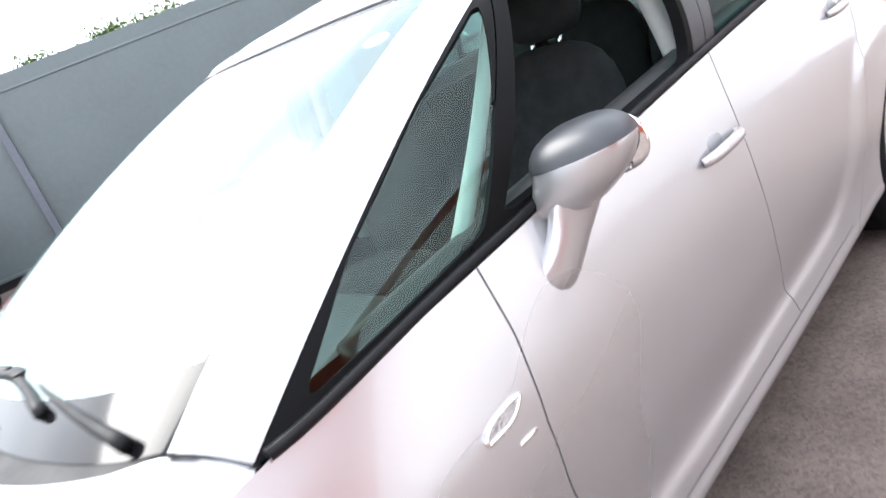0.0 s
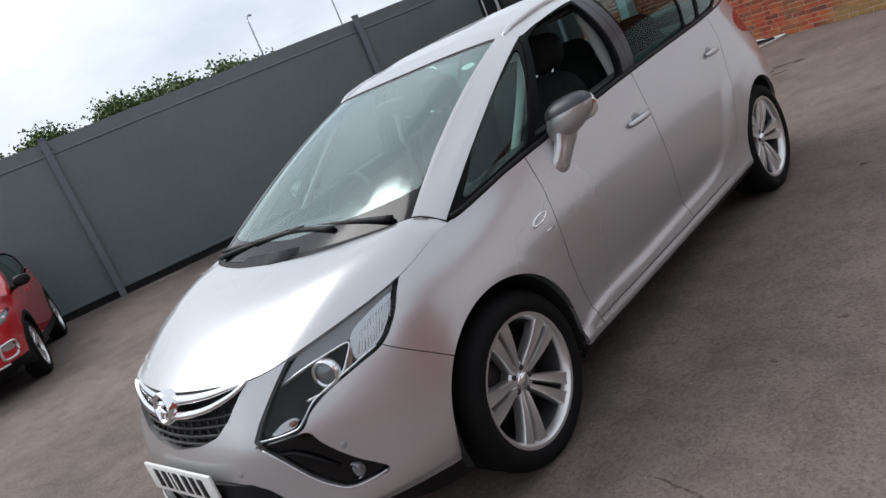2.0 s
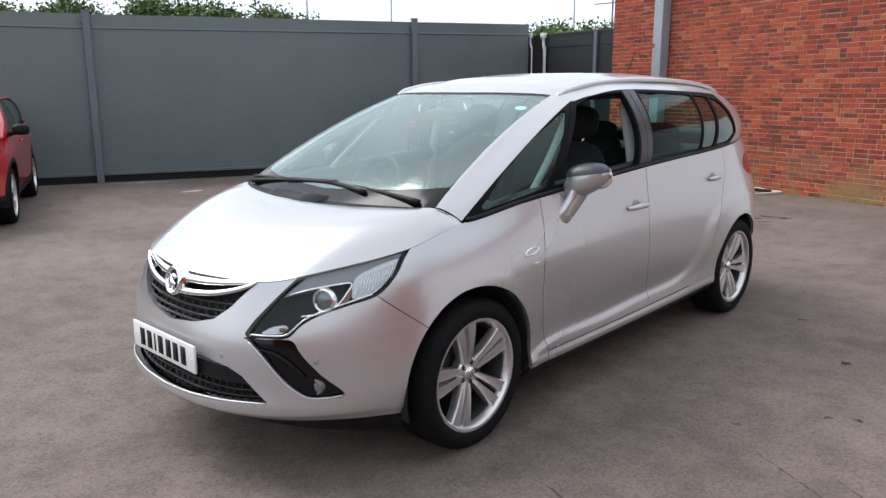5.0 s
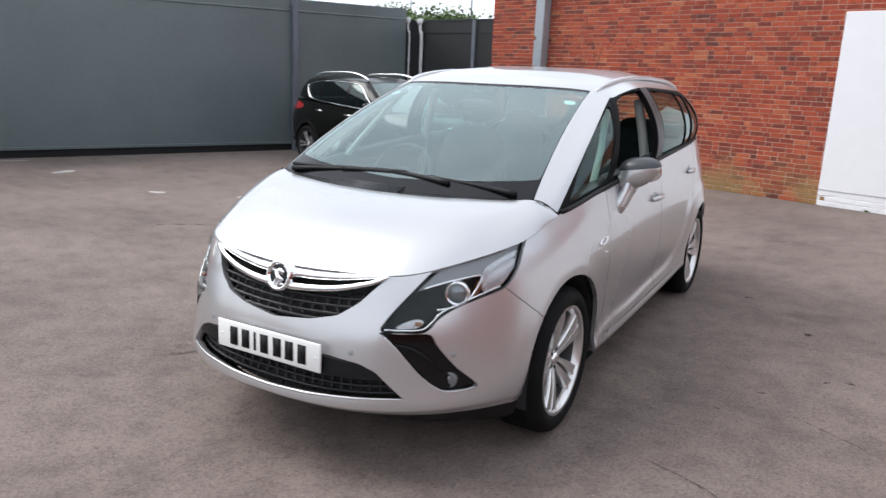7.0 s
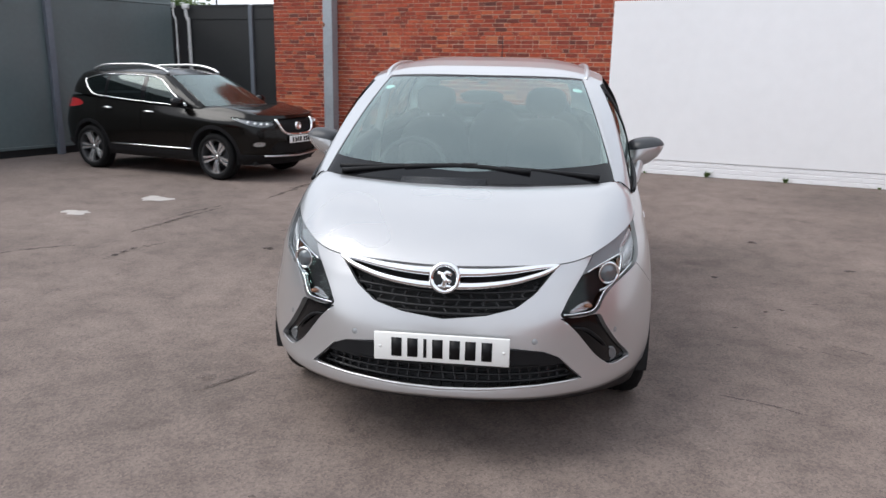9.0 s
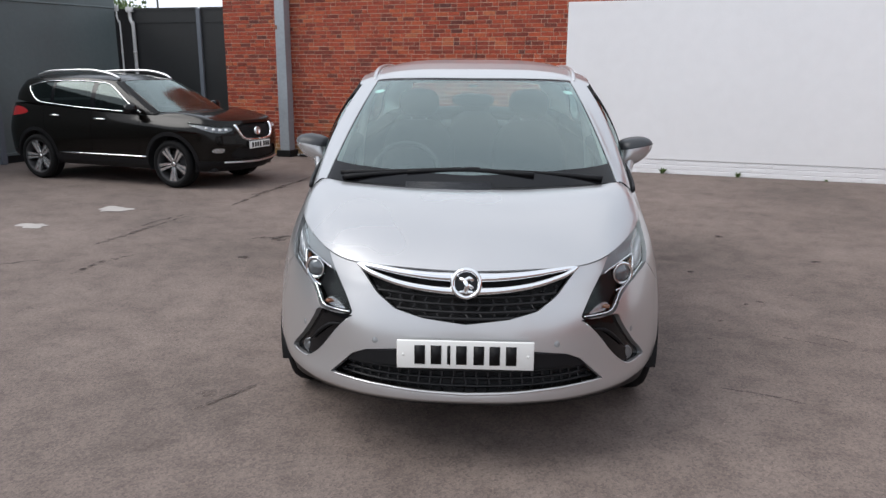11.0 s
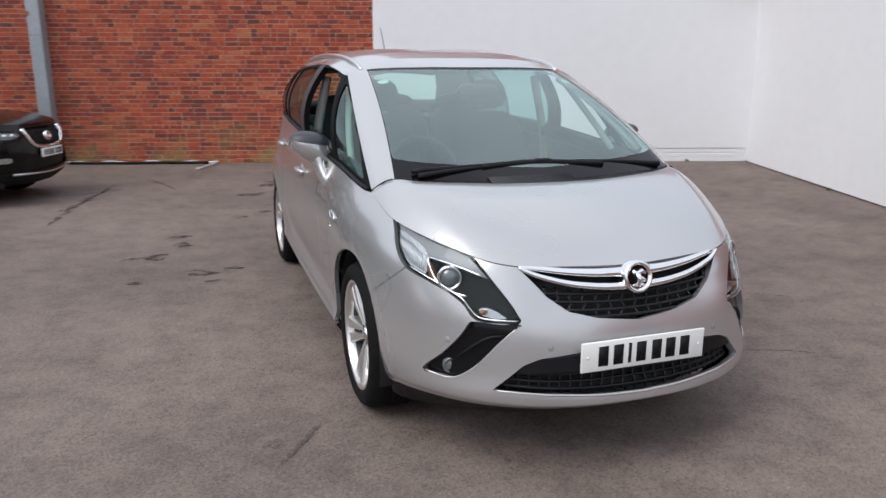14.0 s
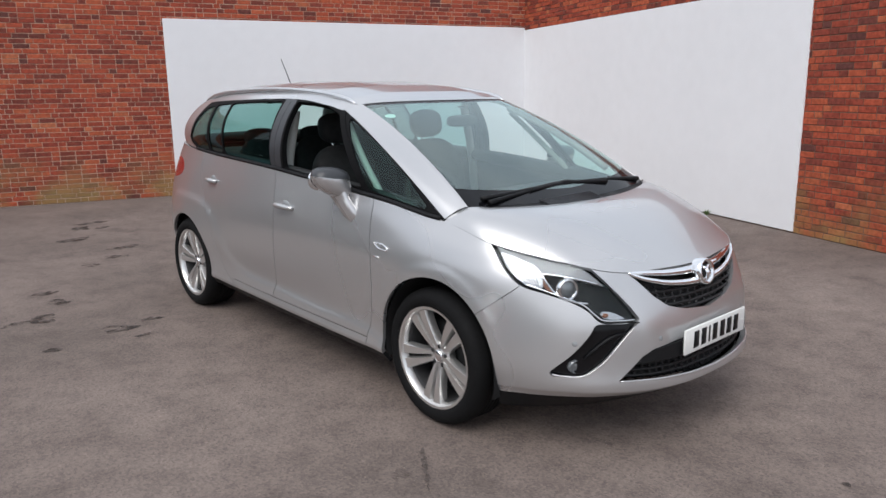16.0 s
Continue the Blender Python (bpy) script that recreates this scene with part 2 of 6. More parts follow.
def brick_material(name, per_island):
    m = bpy.data.materials.new(name)
    m.use_nodes = True
    n, l = m.node_tree.nodes, m.node_tree.links
    p = n["Principled BSDF"]
    p.inputs["Roughness"].default_value, p.inputs["Specular IOR Level"].default_value = 0.9, 0.2
    if per_island:
        rnd = n.new("ShaderNodeNewGeometry").outputs["Random Per Island"]
    else:
        rnd = n.new("ShaderNodeObjectInfo").outputs["Random"]
    r = n.new("ShaderNodeValToRGB")
    els = r.color_ramp.elements
    els[0].position, els[0].color = 0.0, (0.115, 0.044, 0.038, 1)
    els[1].position, els[1].color = 1.0, (0.44, 0.145, 0.072, 1)
    for pos, col in ((0.05, (0.175, 0.048, 0.035)), (0.25, (0.235, 0.051, 0.034)), (0.55, (0.335, 0.067, 0.038)), (0.82, (0.385, 0.083, 0.043)), (0.95, (0.42, 0.104, 0.050))):
        els.new(pos).color = (*col, 1)
    l.new(rnd, r.inputs["Fac"])
    co = n.new("ShaderNodeNewGeometry")
    t = n.new("ShaderNodeTexNoise")
    t.inputs["Scale"].default_value, t.inputs["Detail"].default_value = 26, 7
    l.new(co.outputs["Position"], t.inputs["Vector"])
    g = n.new("ShaderNodeValToRGB")
    g.color_ramp.elements[0].position, g.color_ramp.elements[0].color = 0.3, (0.62, 0.60, 0.60, 1)
    g.color_ramp.elements[1].position, g.color_ramp.elements[1].color = 0.72, (1.28, 1.26, 1.24, 1)
    l.new(t.outputs["Fac"], g.inputs["Fac"])
    x = n.new("ShaderNodeMix")
    x.data_type, x.blend_type = "RGBA", "MULTIPLY"
    x.inputs[0].default_value = 1.0
    l.new(r.outputs["Color"], x.inputs[6])
    l.new(g.outputs["Color"], x.inputs[7])
    # algae and lime bloom in loose patches along the foot of the wall
    sep = n.new("ShaderNodeSeparateXYZ")
    l.new(co.outputs["Position"], sep.inputs[0])
    low = n.new("ShaderNodeMapRange")
    low.inputs["From Min"].default_value, low.inputs["From Max"].default_value = 0.75, 0.15
    l.new(sep.outputs["Z"], low.inputs["Value"])
    t2 = n.new("ShaderNodeTexNoise")
    t2.inputs["Scale"].default_value, t2.inputs["Detail"].default_value = 1.7, 5
    l.new(co.outputs["Position"], t2.inputs["Vector"])
    mm = n.new("ShaderNodeMath")
    mm.operation = "MULTIPLY"
    l.new(low.outputs[0], mm.inputs[0])
    cr = n.new("ShaderNodeMapRange")
    cr.inputs["From Min"].default_value, cr.inputs["From Max"].default_value, cr.inputs["To Max"].default_value = 0.40, 0.62, 0.8
    l.new(t2.outputs["Fac"], cr.inputs["Value"])
    l.new(cr.outputs[0], mm.inputs[1])
    y = n.new("ShaderNodeMix")
    y.data_type = "RGBA"
    l.new(mm.outputs[0], y.inputs[0])
    l.new(x.outputs[2], y.inputs[6])
    y.inputs[7].default_value = (0.27, 0.185, 0.075, 1)
    l.new(y.outputs[2], p.inputs["Base Color"])
    b = n.new("ShaderNodeBump")
    b.inputs["Distance"].default_value = 0.004
    l.new(t.outputs["Fac"], b.inputs["Height"])
    l.new(b.outputs[0], p.inputs["Normal"])
    return m


def leaf_material():
    m = bpy.data.materials.new("tree_leaves")
    m.use_nodes = True
    n, l = m.node_tree.nodes, m.node_tree.links
    p = n["Principled BSDF"]
    p.inputs["Roughness"].default_value = 0.6
    r = n.new("ShaderNodeValToRGB")
    r.color_ramp.elements[0].color = (0.035, 0.075, 0.018, 1)
    r.color_ramp.elements[1].color = (0.11, 0.17, 0.045, 1)
    l.new(n.new("ShaderNodeNewGeometry").outputs["Random Per Island"], r.inputs["Fac"])
    l.new(r.outputs[0], p.inputs["Base Color"])
    return m


ASPHALT = asphalt()
BRICK = brick_material("red_brick", False)
BRICK_JOINED = brick_material("red_brick_courses", True)
LEAVES = leaf_material()

# ---- geometry helpers ----
def mesh_object(name, verts, faces, mat, parent=None, label="", smooth=True):
    me = bpy.data.meshes.new(name)
    me.from_pydata([tuple(map(float, v)) for v in verts], [], [tuple(map(int, f)) for f in faces])
    me.materials.append(mat)
    me.polygons.foreach_set("use_smooth", [smooth] * len(me.polygons))
    me.update()
    ob = new(name, me)
    if parent is not None:
        ob.parent = parent
    if label:
        tagged(ob, label)
    return ob


def join(*pieces):
    """Several (verts, faces) as one."""
    V, F, k = [], [], 0
    for v, f in pieces:
        V.extend(map(tuple, v))
        F.extend([tuple(i + k for i in q) for q in f])
        k += len(v)
    return V, F


def box(x0, x1, y0, y1, z0, z1, bevel=0.0):
    if bevel <= 0:
        V = [(x, y, z) for z in (z0, z1) for y in (y0, y1) for x in (x0, x1)]
        return V, [(0, 2, 3, 1), (4, 5, 7, 6), (0, 1, 5, 4), (2, 6, 7, 3), (0, 4, 6, 2), (1, 3, 7, 5)]
    bm = bmesh.new()
    bmesh.ops.create_cube(bm, size=1)
    for v in bm.verts:
        v.co = ((x0 + x1) / 2 + v.co.x * (x1 - x0), (y0 + y1) / 2 + v.co.y * (y1 - y0), (z0 + z1) / 2 + v.co.z * (z1 - z0))
    bmesh.ops.bevel(bm, geom=bm.edges[:], offset=bevel, segments=2, profile=0.5, affect="EDGES")
    bm.verts.index_update()
    out = [tuple(v.co) for v in bm.verts], [tuple(v.index for v in f.verts) for f in bm.faces]
    bm.free()
    return out


def moved(piece, m):
    return [tuple(m @ Vector(v)) for v in piece[0]], piece[1]


def lathe(profile, segments=48, axis="x"):
    """Spins (radius, offset) pairs round an axis."""
    V, F, n = [], [], len(profile)
    for i in range(segments):
        a = 2 * math.pi * i / segments
        for r, o in profile:
            V.append((o, r * math.cos(a), r * math.sin(a)) if axis == "x" else (r * math.cos(a), r * math.sin(a), o))
    for i in range(segments):
        for j in range(n - 1):
            a, b = i * n + j, ((i + 1) % segments) * n + j
            F.append((a, b, b + 1, a + 1))
    return V, F


def spline(points, n, mirror=False):
    """n points along a Catmull-Rom curve through the points; mirror: the curve goes on as its own mirror image at both ends."""
    P = np.array(points, float)
    if mirror:
        P = np.vstack([P[1] * [-1, 1, 1], P, P[-2] * [-1, 1, 1]])
    else:
        P = np.vstack([2 * P[0] - P[1], P, 2 * P[-1] - P[-2]])
    out = []
    for u in np.linspace(0, len(points) - 1, n):
        i = min(int(u), len(points) - 2)
        t = u - i
        a, b, c, d = P[i:i + 4]
        out.append(0.5 * (2 * b + (c - a) * t + (2 * a - 5 * b + 4 * c - d) * t * t + (3 * b - a - 3 * c + d) * t ** 3))
    return np.array(out)


def tube(points, radius, sides=8, closed=False):
    P = [Vector(p) for p in points]
    V, F = [], []
    for i, p in enumerate(P):
        d = (P[min(i + 1, len(P) - 1)] - P[max(i - 1, 0)]).normalized()
        up = Vector((0, 0, 1)) if abs(d.z) < 0.9 else Vector((1, 0, 0))
        a = d.cross(up).normalized()
        b = a.cross(d)
        r = radius[i] if isinstance(radius, (list, tuple)) else radius
        for k in range(sides):
            t = 2 * math.pi * k / sides
            V.append(tuple(p + a * (r * math.cos(t)) + b * (r * math.sin(t))))
    for i in range(len(P) - 1):
        for k in range(sides):
            F.append((i * sides + k, i * sides + (k + 1) % sides, (i + 1) * sides + (k + 1) % sides, (i + 1) * sides + k))
    F.append(tuple(range(sides))[::-1])
    F.append(tuple(range((len(P) - 1) * sides, len(P) * sides)))
    return V, F


def thing(name, label, category, group="", m=None, kind=""):
    ob = new(name)
    ob.empty_display_size = 0.2
    if m is not None:
        ob.matrix_basis = m
    return tagged(ob, label, category, group, kind)


# ---- ground ----
def ground_sheet():
    V, F = [], []
    edge = [-900, -300, -100, -40] + list(np.linspace(-16, 14, 61)) + [40, 100, 300, 900]
    n = len(edge)
    for y in edge:
        for x in edge:
            near = max(abs(x), abs(y)) < 15
            z = 0.006 * (noise.noise((x * 0.35, y * 0.35, 0)) ) if near else 0.0
            V.append((x, y, min(z, 0.0)))
    for j in range(n - 1):
        for i in range(n - 1):
            F.append((j * n + i, j * n + i + 1, (j + 1) * n + i + 1, (j + 1) * n + i))
    ob = mesh_object("ground", V, F, ASPHALT)
    return tagged(ob, "worn grey-brown asphalt yard with cracks and stains", "ground", kind="structure")


GROUND = ground_sheet()

# ---- yard frame ----
def frame_along(a, b):
    """A pose with x along a to b, y to its left, z up, and the length."""
    d = Vector((b[0] - a[0], b[1] - a[1], 0))
    return pose(a[0], a[1], 0, 0, 0, math.degrees(math.atan2(d.y, d.x))), d.length


def wall_y(x):
    return 8.75 - 0.30 * (x - 1.35)


CORNER = (7.40, wall_y(7.40))
BACK_LEFT = (-4.80, wall_y(-4.80))
WHITE_LEFT = (1.42, wall_y(1.42))
RIGHT_DIR = Vector((0.361, 0.933, 0)).normalized()
WHITE_RIGHT = (5.04, 0.83)
RIGHT_END = (WHITE_RIGHT[0] - RIGHT_DIR.x * 1.75, WHITE_RIGHT[1] - RIGHT_DIR.y * 1.75)
FENCE_DIR = Vector((0.35, 0.94, 0)).normalized()


def fence_at(k):
    return (-10.0 + FENCE_DIR.x * k, 2.85 + FENCE_DIR.y * k)


# marks on the asphalt
def ground_streak(points, width, mat, name, z=0.003):
    rnd = random.Random(hash(points[0]) % 1000)
    P = spline([(x, y, 0) for x, y in points], 6 * len(points))
    V, F = [], []
    for i, p in enumerate(P):
        d = P[min(i + 1, len(P) - 1)] - P[max(i - 1, 0)]
        s = np.array([-d[1], d[0], 0]) / (np.linalg.norm(d) + 1e-9)
        w = width * math.sin(math.pi * (i + 0.3) / (len(P) - 0.4)) ** 0.6 * rnd.uniform(0.35, 1.3)
        q = p + s * width * rnd.uniform(-0.5, 0.5)
        V += [tuple(q + s * w + [0, 0, z]), tuple(q - s * w + [0, 0, z])]
    F = [(2 * i, 2 * i + 1, 2 * i + 3, 2 * i + 2) for i in range(len(P) - 1)]
    return mesh_object(name, V, F, mat, GROUND)


def ground_blot(x, y, rx, ry, mat, name, seed, z=0.0035):
    rnd = random.Random(seed)
    k = 22
    ph = [rnd.uniform(0, 6.3) for _ in range(4)]
    rad = [1 + 0.22 * math.sin(2 * a + ph[0]) + 0.16 * math.sin(3 * a + ph[1]) + 0.12 * math.sin(6 * a + ph[2]) + rnd.uniform(-0.08, 0.08) for a in (2 * math.pi * i / k for i in range(k))]
    V = [(x, y, z)] + [(x + rx * rad[i] * math.cos(2 * math.pi * i / k), y + ry * rad[i] * math.sin(2 * math.pi * i / k), z) for i in range(k)]
    return mesh_object(name, V, [(0, i + 1, (i + 1) % k + 1) for i in range(k)], mat, GROUND)


for pts, w in (
    (((-3.12, 1.76), (-3.09, 1.98), (-3.06, 2.17), (-2.9, 2.45)), 0.035), (((-3.44, 2.74), (-3.40, 2.98), (-3.35, 3.21), (-3.25, 3.7), (-3.14, 4.16)), 0.035),
    (((-4.04, 1.80), (-3.88, 2.0), (-3.6, 2.2)), 0.03), (((-3.44, 3.37), (-3.35, 3.8), (-3.21, 4.27)), 0.03), (((-2.89, 4.85), (-2.75, 5.9), (-2.49, 7.21)), 0.05),
    (((-2.11, 3.13), (-1.93, 3.18)), 0.04), (((1.76, 0.79), (1.94, 0.68), (2.10, 0.58)), 0.007),
    (((-2.15, 8.1), (-1.88, 7.4), (-1.67, 6.7)), 0.03), (((-2.88, 5.6), (-2.67, 6.2), (-2.46, 7.5)), 0.035), (((2.10, 0.76), (2.29, 0.63)), 0.008), (((1.27, -0.06), (1.47, -0.13), (1.64, -0.23)), 0.008),
    (((-1.05, -0.14), (-1.17, -0.31), (-1.29, -0.47)), 0.012)):
    ground_streak(pts, w, CRACK_TAR if w > 0.02 else FAINT_CRACK, "crack")
for pts, w in ((((-1.56, -0.58), (-1.34, -0.38), (-1.12, -0.10)), 0.05), (((-2.74, 0.95), (-2.52, 1.08), (-2.38, 1.22)), 0.06), (((-4.05, -0.45), (-3.85, -0.19), (-3.72, 0.2)), 0.07), (((-3.2, 0.5), (-2.9, 0.9), (-2.7, 1.5)), 0.06), (((-2.3, -0.4), (-2.1, -0.1), (-1.95, 0.3)), 0.05), (((-0.50, -0.71), (-0.42, -0.73), (-0.32, -0.75)), 0.03), (((-1.9, 0.55), (-1.6, 0.9), (-1.4, 1.35)), 0.09)):
    ground_streak(pts, w, SCUFF, "scuff")
for k, (x, y, r) in enumerate(((1.90, 1.36, .02), (1.44, .66, .015), (1.61, .99, .02), (-.65, -1.27, .012), (2.39, 3.55, .05), (2.01, 1.42, .025), (2.29, 1.6, .03), (-.01, -1.57, .02), (1.75, 2.2, .03), (2.9, 2.6, .04), (1.3, 2.9, .03))):
    ground_blot(x, y, r, r * 0.8, OIL, "tar_spot", 70 + k)
for k, (x, y, rx, ry) in enumerate(((-.56, 6.79, .14, .10), (-.81, 6.10, .15, .12), (-.34, 6.67, .08, .06), (-.34, 7.1, .16, .09), (-1.63, 3.90, .08, .07), (-1.63, 3.56, .09, .08), (-1.83, 3.16, .11, .09), (-1.05, 4.68, .06, .07), (-.55, 5.3, .14, .09), (-.75, 4.9, .10, .08), (-1.50, 2.55, .11, .08), (-1.25, 2.62, .07, .04), (-1.95, 2.4, .05, .04), (-1.4, 2.3, .06, .03))):
    ground_blot(x, y, rx, ry, OIL, "oil_stain", k)
for k, (x, y, rx, ry) in enumerate(((-4.50, 3.53, .15, .12), (-4.12, 4.50, .17, .17), (-7.88, 3.40, .10, .16), (-5.6, 3.1, .10, .07))):
    ground_blot(x, y, rx, ry, PALE_PATCH, "cement_patch", 40 + k)
ground_streak(((-9.72, 3.0), (-9.5, 3.4), (-9.3, 3.75)), 0.05, PALE_PATCH, "cement_patch")

# ---- walls ----
def brick_shape(w):
    """A brick face w wide, 59 mm high, slightly worn at the edges, proud of the mortar."""
    h, c, d = 0.0590, 0.0035, 0.007
    V = [(c, -d, c), (w - c, -d, c), (w - c, -d, h - c), (c, -d, h - c), (0, -d + c, 0), (w, -d + c, 0), (w, -d + c, h), (0, -d + c, h), (0, 0.01, 0), (w, 0.01, 0), (w, 0.01, h), (0, 0.01, h)]
    F = [(0, 1, 2, 3)]
    for i in range(4):
        j = (i + 1) % 4
        F += [(4 + i, 4 + j, j, i), (8 + i, 8 + j, 4 + j, 4 + i)]
    return V, F


BRICK_MESHES = {}


def brick_wall(name, a, b, height, bare, near, label):
    """A brick wall from a to b. bare(s, z): true where the bricks show; near(s, z): where they are single parts."""
    m, length = frame_along(a, b)
    # pale mortar on the north wall, dark brown mortar on the others
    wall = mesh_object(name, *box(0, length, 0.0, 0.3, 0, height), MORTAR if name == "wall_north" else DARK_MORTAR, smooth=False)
    wall.matrix_basis = m
    tagged(wall, label, "wall", kind="structure")
    rnd = random.Random(len(name))
    V, F, made = [], [], 0
    singles = []
    for row in range(int(height / 0.0685)):
        z = row * 0.0685 + 0.005
        s = -rnd.choice((0.0, 0.051, 0.1025, 0.155))
        k = row % 2
        while s < length:
            w = 0.196 if (k % 2 == 0 or rnd.random() < 0.3) else 0.0935
            k += 1
            lo, hi = max(s, 0.0), min(s + w, length)
            mid = (lo + hi) / 2
            if hi - lo > 0.03 and bare(mid, z + 0.03):
                if near(mid, z) and made < 300 and abs(hi - lo - w) < 1e-6:
                    made += 1
                    singles.append((w, s, z))
                else:
                    v, f = brick_shape(hi - lo)
                    dz, dy = rnd.uniform(-0.002, 0.002), rnd.uniform(-0.003, 0.001)
                    n = len(V)
                    V += [(p[0] + lo, p[1] + (dy if p[1] < 0.01 else 0), p[2] + z + dz) for p in v]
                    F += [tuple(i + n for i in q) for q in f]
            s += w + 0.0095
    rest = mesh_object("bricks", V, F, BRICK_JOINED, wall, smooth=False)
    tagged(rest, "mixed red and brown brick courses", kind="stuff")
    return wall, singles


def white_coat(wall, s0, s1, z1, name, z0=0.225):
    """A smooth white coat over a stretch of a wall; where it ends above the ground, painted brick courses show at its foot."""
    board = mesh_object(name, *box(s0, s1, -0.022, -0.001, z0, z1, 0.004), WHITE_WALL, wall, "smooth white painted board", smooth=False)
    if z0 < 0.2:
        return board
    V, F = [], []
    rnd = random.Random(3)
    for row in range(3):
        s = s0 + (row % 2) * 0.1
        while s < s1 - 0.1:
            w = min(0.196, s1 - s)
            v, f = brick_shape(w)
            n = len(V)
            V += [(p[0] + s, p[1] - 0.006 + rnd.uniform(-0.002, 0.002), p[2] + row * 0.0725 + 0.002) for p in v]
            F += [tuple(i + n for i in q) for q in f]
            s += w + 0.006
    mesh_object("plinth", *join((V, F), box(s0, s1, -0.008, 0.0, 0, 0.222)), WHITE_WALL, wall, "white painted brick plinth", smooth=False)
    return board


NORTH_LEN = math.hypot(CORNER[0] - BACK_LEFT[0], CORNER[1] - BACK_LEFT[1])
WHITE_S = math.hypot(WHITE_LEFT[0] - BACK_LEFT[0], WHITE_LEFT[1] - BACK_LEFT[1])
EAST_WHITE = math.hypot(CORNER[0] - WHITE_RIGHT[0], CORNER[1] - WHITE_RIGHT[1])
wall_north, bricks_n = brick_wall("wall_north", BACK_LEFT, CORNER, 4.2, lambda s, z: s < WHITE_S + 0.2 or z > 2.58, lambda s, z: 3.9 < s < 6.2 and z < 2.2, "weathered red brick wall with a white painted stretch")
wall_east, bricks_e = brick_wall("wall_east", CORNER, RIGHT_END, 3.2, lambda s, z: s > EAST_WHITE - 0.2 or z > 2.54, lambda s, z: EAST_WHITE + 0.1 < s < EAST_WHITE + 1.9 and z < 2.4, "weathered red brick wall with a white painted stretch")
wall_return, bricks_r = brick_wall("wall_return", RIGHT_END, (RIGHT_END[0] + RIGHT_DIR.y * 5.5, RIGHT_END[1] - RIGHT_DIR.x * 5.5), 2.9, lambda s, z: True, lambda s, z: False, "weathered red brick wall round the corner")
wall_far, bricks_f = brick_wall("wall_south_east", (RIGHT_END[0] + RIGHT_DIR.y * 5.5, RIGHT_END[1] - RIGHT_DIR.x * 5.5), (RIGHT_END[0] + RIGHT_DIR.y * 5.5 - RIGHT_DIR.x * 14, RIGHT_END[1] - RIGHT_DIR.x * 5.5 - RIGHT_DIR.y * 14), 2.4, lambda s, z: True, lambda s, z: False, "weathered red brick wall across the yard")
white_coat(wall_north, WHITE_S, NORTH_LEN - 0.012, 2.645, "white_board")
white_coat(wall_east, 0.024, EAST_WHITE, 2.60, "white_board", 0.015)

# ---- steel fence ----
def steel_fence():
    fence = thing("steel_fence", "tall dark grey sheet-steel fence on blue-grey posts", "fence")
    m0, _ = frame_along(fence_at(0), fence_at(1))
    top = lambda k: float(np.interp(k, [-12, 0, 5.85, 8.6], [2.66, 2.76, 2.87, 2.93]))
    posts = (-11.7, -5.85, 0.0, 5.85)
    spans = [(-11.7, -5.85), (-5.85, 0.0), (0.0, 5.85), (5.85, 8.55)]
    for a, b in spans:
        V, F = [], []
        n = 25
        for i in range(n + 1):
            k = a + (b - a) * i / n
            buckle = 0.006 * noise.noise((k * 0.9, 3.1, 0))
            for z, y in ((0.13, 0.0), (0.13, -0.022), (0.17, -0.022), (0.175, 0.0), (0.9, buckle), (1.7, buckle * 1.5), (top(k) - 0.235, 0.0), (top(k) - 0.225, -0.018), (top(k) - 0.21, -0.018), (top(k) - 0.20, -0.010), (top(k), -0.010), (top(k), 0.03)):
                V.append((k, y, z))
        F = [(i * 12 + j, (i + 1) * 12 + j, (i + 1) * 12 + j + 1, i * 12 + j + 1) for i in range(n) for j in range(11)]
        F += [tuple(range(12))[::-1], tuple(range(n * 12, n * 12 + 12))]
        mesh_object("panel", *moved((V, F), m0), GREY_STEEL, fence, "dark grey painted steel sheet", smooth=False)
    for k in posts:
        post = mesh_object("post", *moved(box(k - 0.055, k + 0.055, -0.10, -0.014, 0, top(k) + 0.05, 0.006), m0), POST_STEEL, fence, "blue-grey square steel post", smooth=False)
        mesh_object("post_cap", *moved(box(k - 0.065, k + 0.065, -0.11, -0.004, top(k) + 0.05, top(k) + 0.062), m0), POST_STEEL, post, smooth=False)
        for z in (top(k) - 0.12, 0.22):
            mesh_object("bracket", *moved(box(k - 0.09, k + 0.09, -0.05, -0.02, z - 0.02, z + 0.02, 0.004), m0), POST_STEEL, post, smooth=False)
    # solid near-black strip, painted shade for the gap below the sheets
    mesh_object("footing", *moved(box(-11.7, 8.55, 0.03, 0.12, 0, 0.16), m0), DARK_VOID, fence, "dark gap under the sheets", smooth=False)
    # short return towards the brick wall
    a, b = fence_at(8.98), (BACK_LEFT[0] + 0.35, BACK_LEFT[1] + 0.22)
    m1, ln = frame_along(a, b)
    for x0, x1 in ((0.0, 1.45), (1.51, ln)):
        mesh_object("panel", *moved(join(box(x0, x1, 0, 0.02, 0.05, 2.70), box(x0, x1, -0.012, 0.03, 2.70, 2.74), box(x0, x1, -0.012, 0.0, 2.46, 2.48)), m1), BLACK_SHEET, fence, "almost black painted steel sheet", smooth=False)
    mesh_object("post", *moved(box(1.44, 1.52, -0.05, 0.03, 0, 2.72, 0.005), m1), POST_STEEL, fence, smooth=False)
    m2, l2 = frame_along(fence_at(8.6), fence_at(8.98))
    # solid near-black sheet, painted shade for the gap at the fence end
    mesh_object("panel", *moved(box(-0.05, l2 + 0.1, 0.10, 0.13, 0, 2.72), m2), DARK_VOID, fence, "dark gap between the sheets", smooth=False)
    return fence


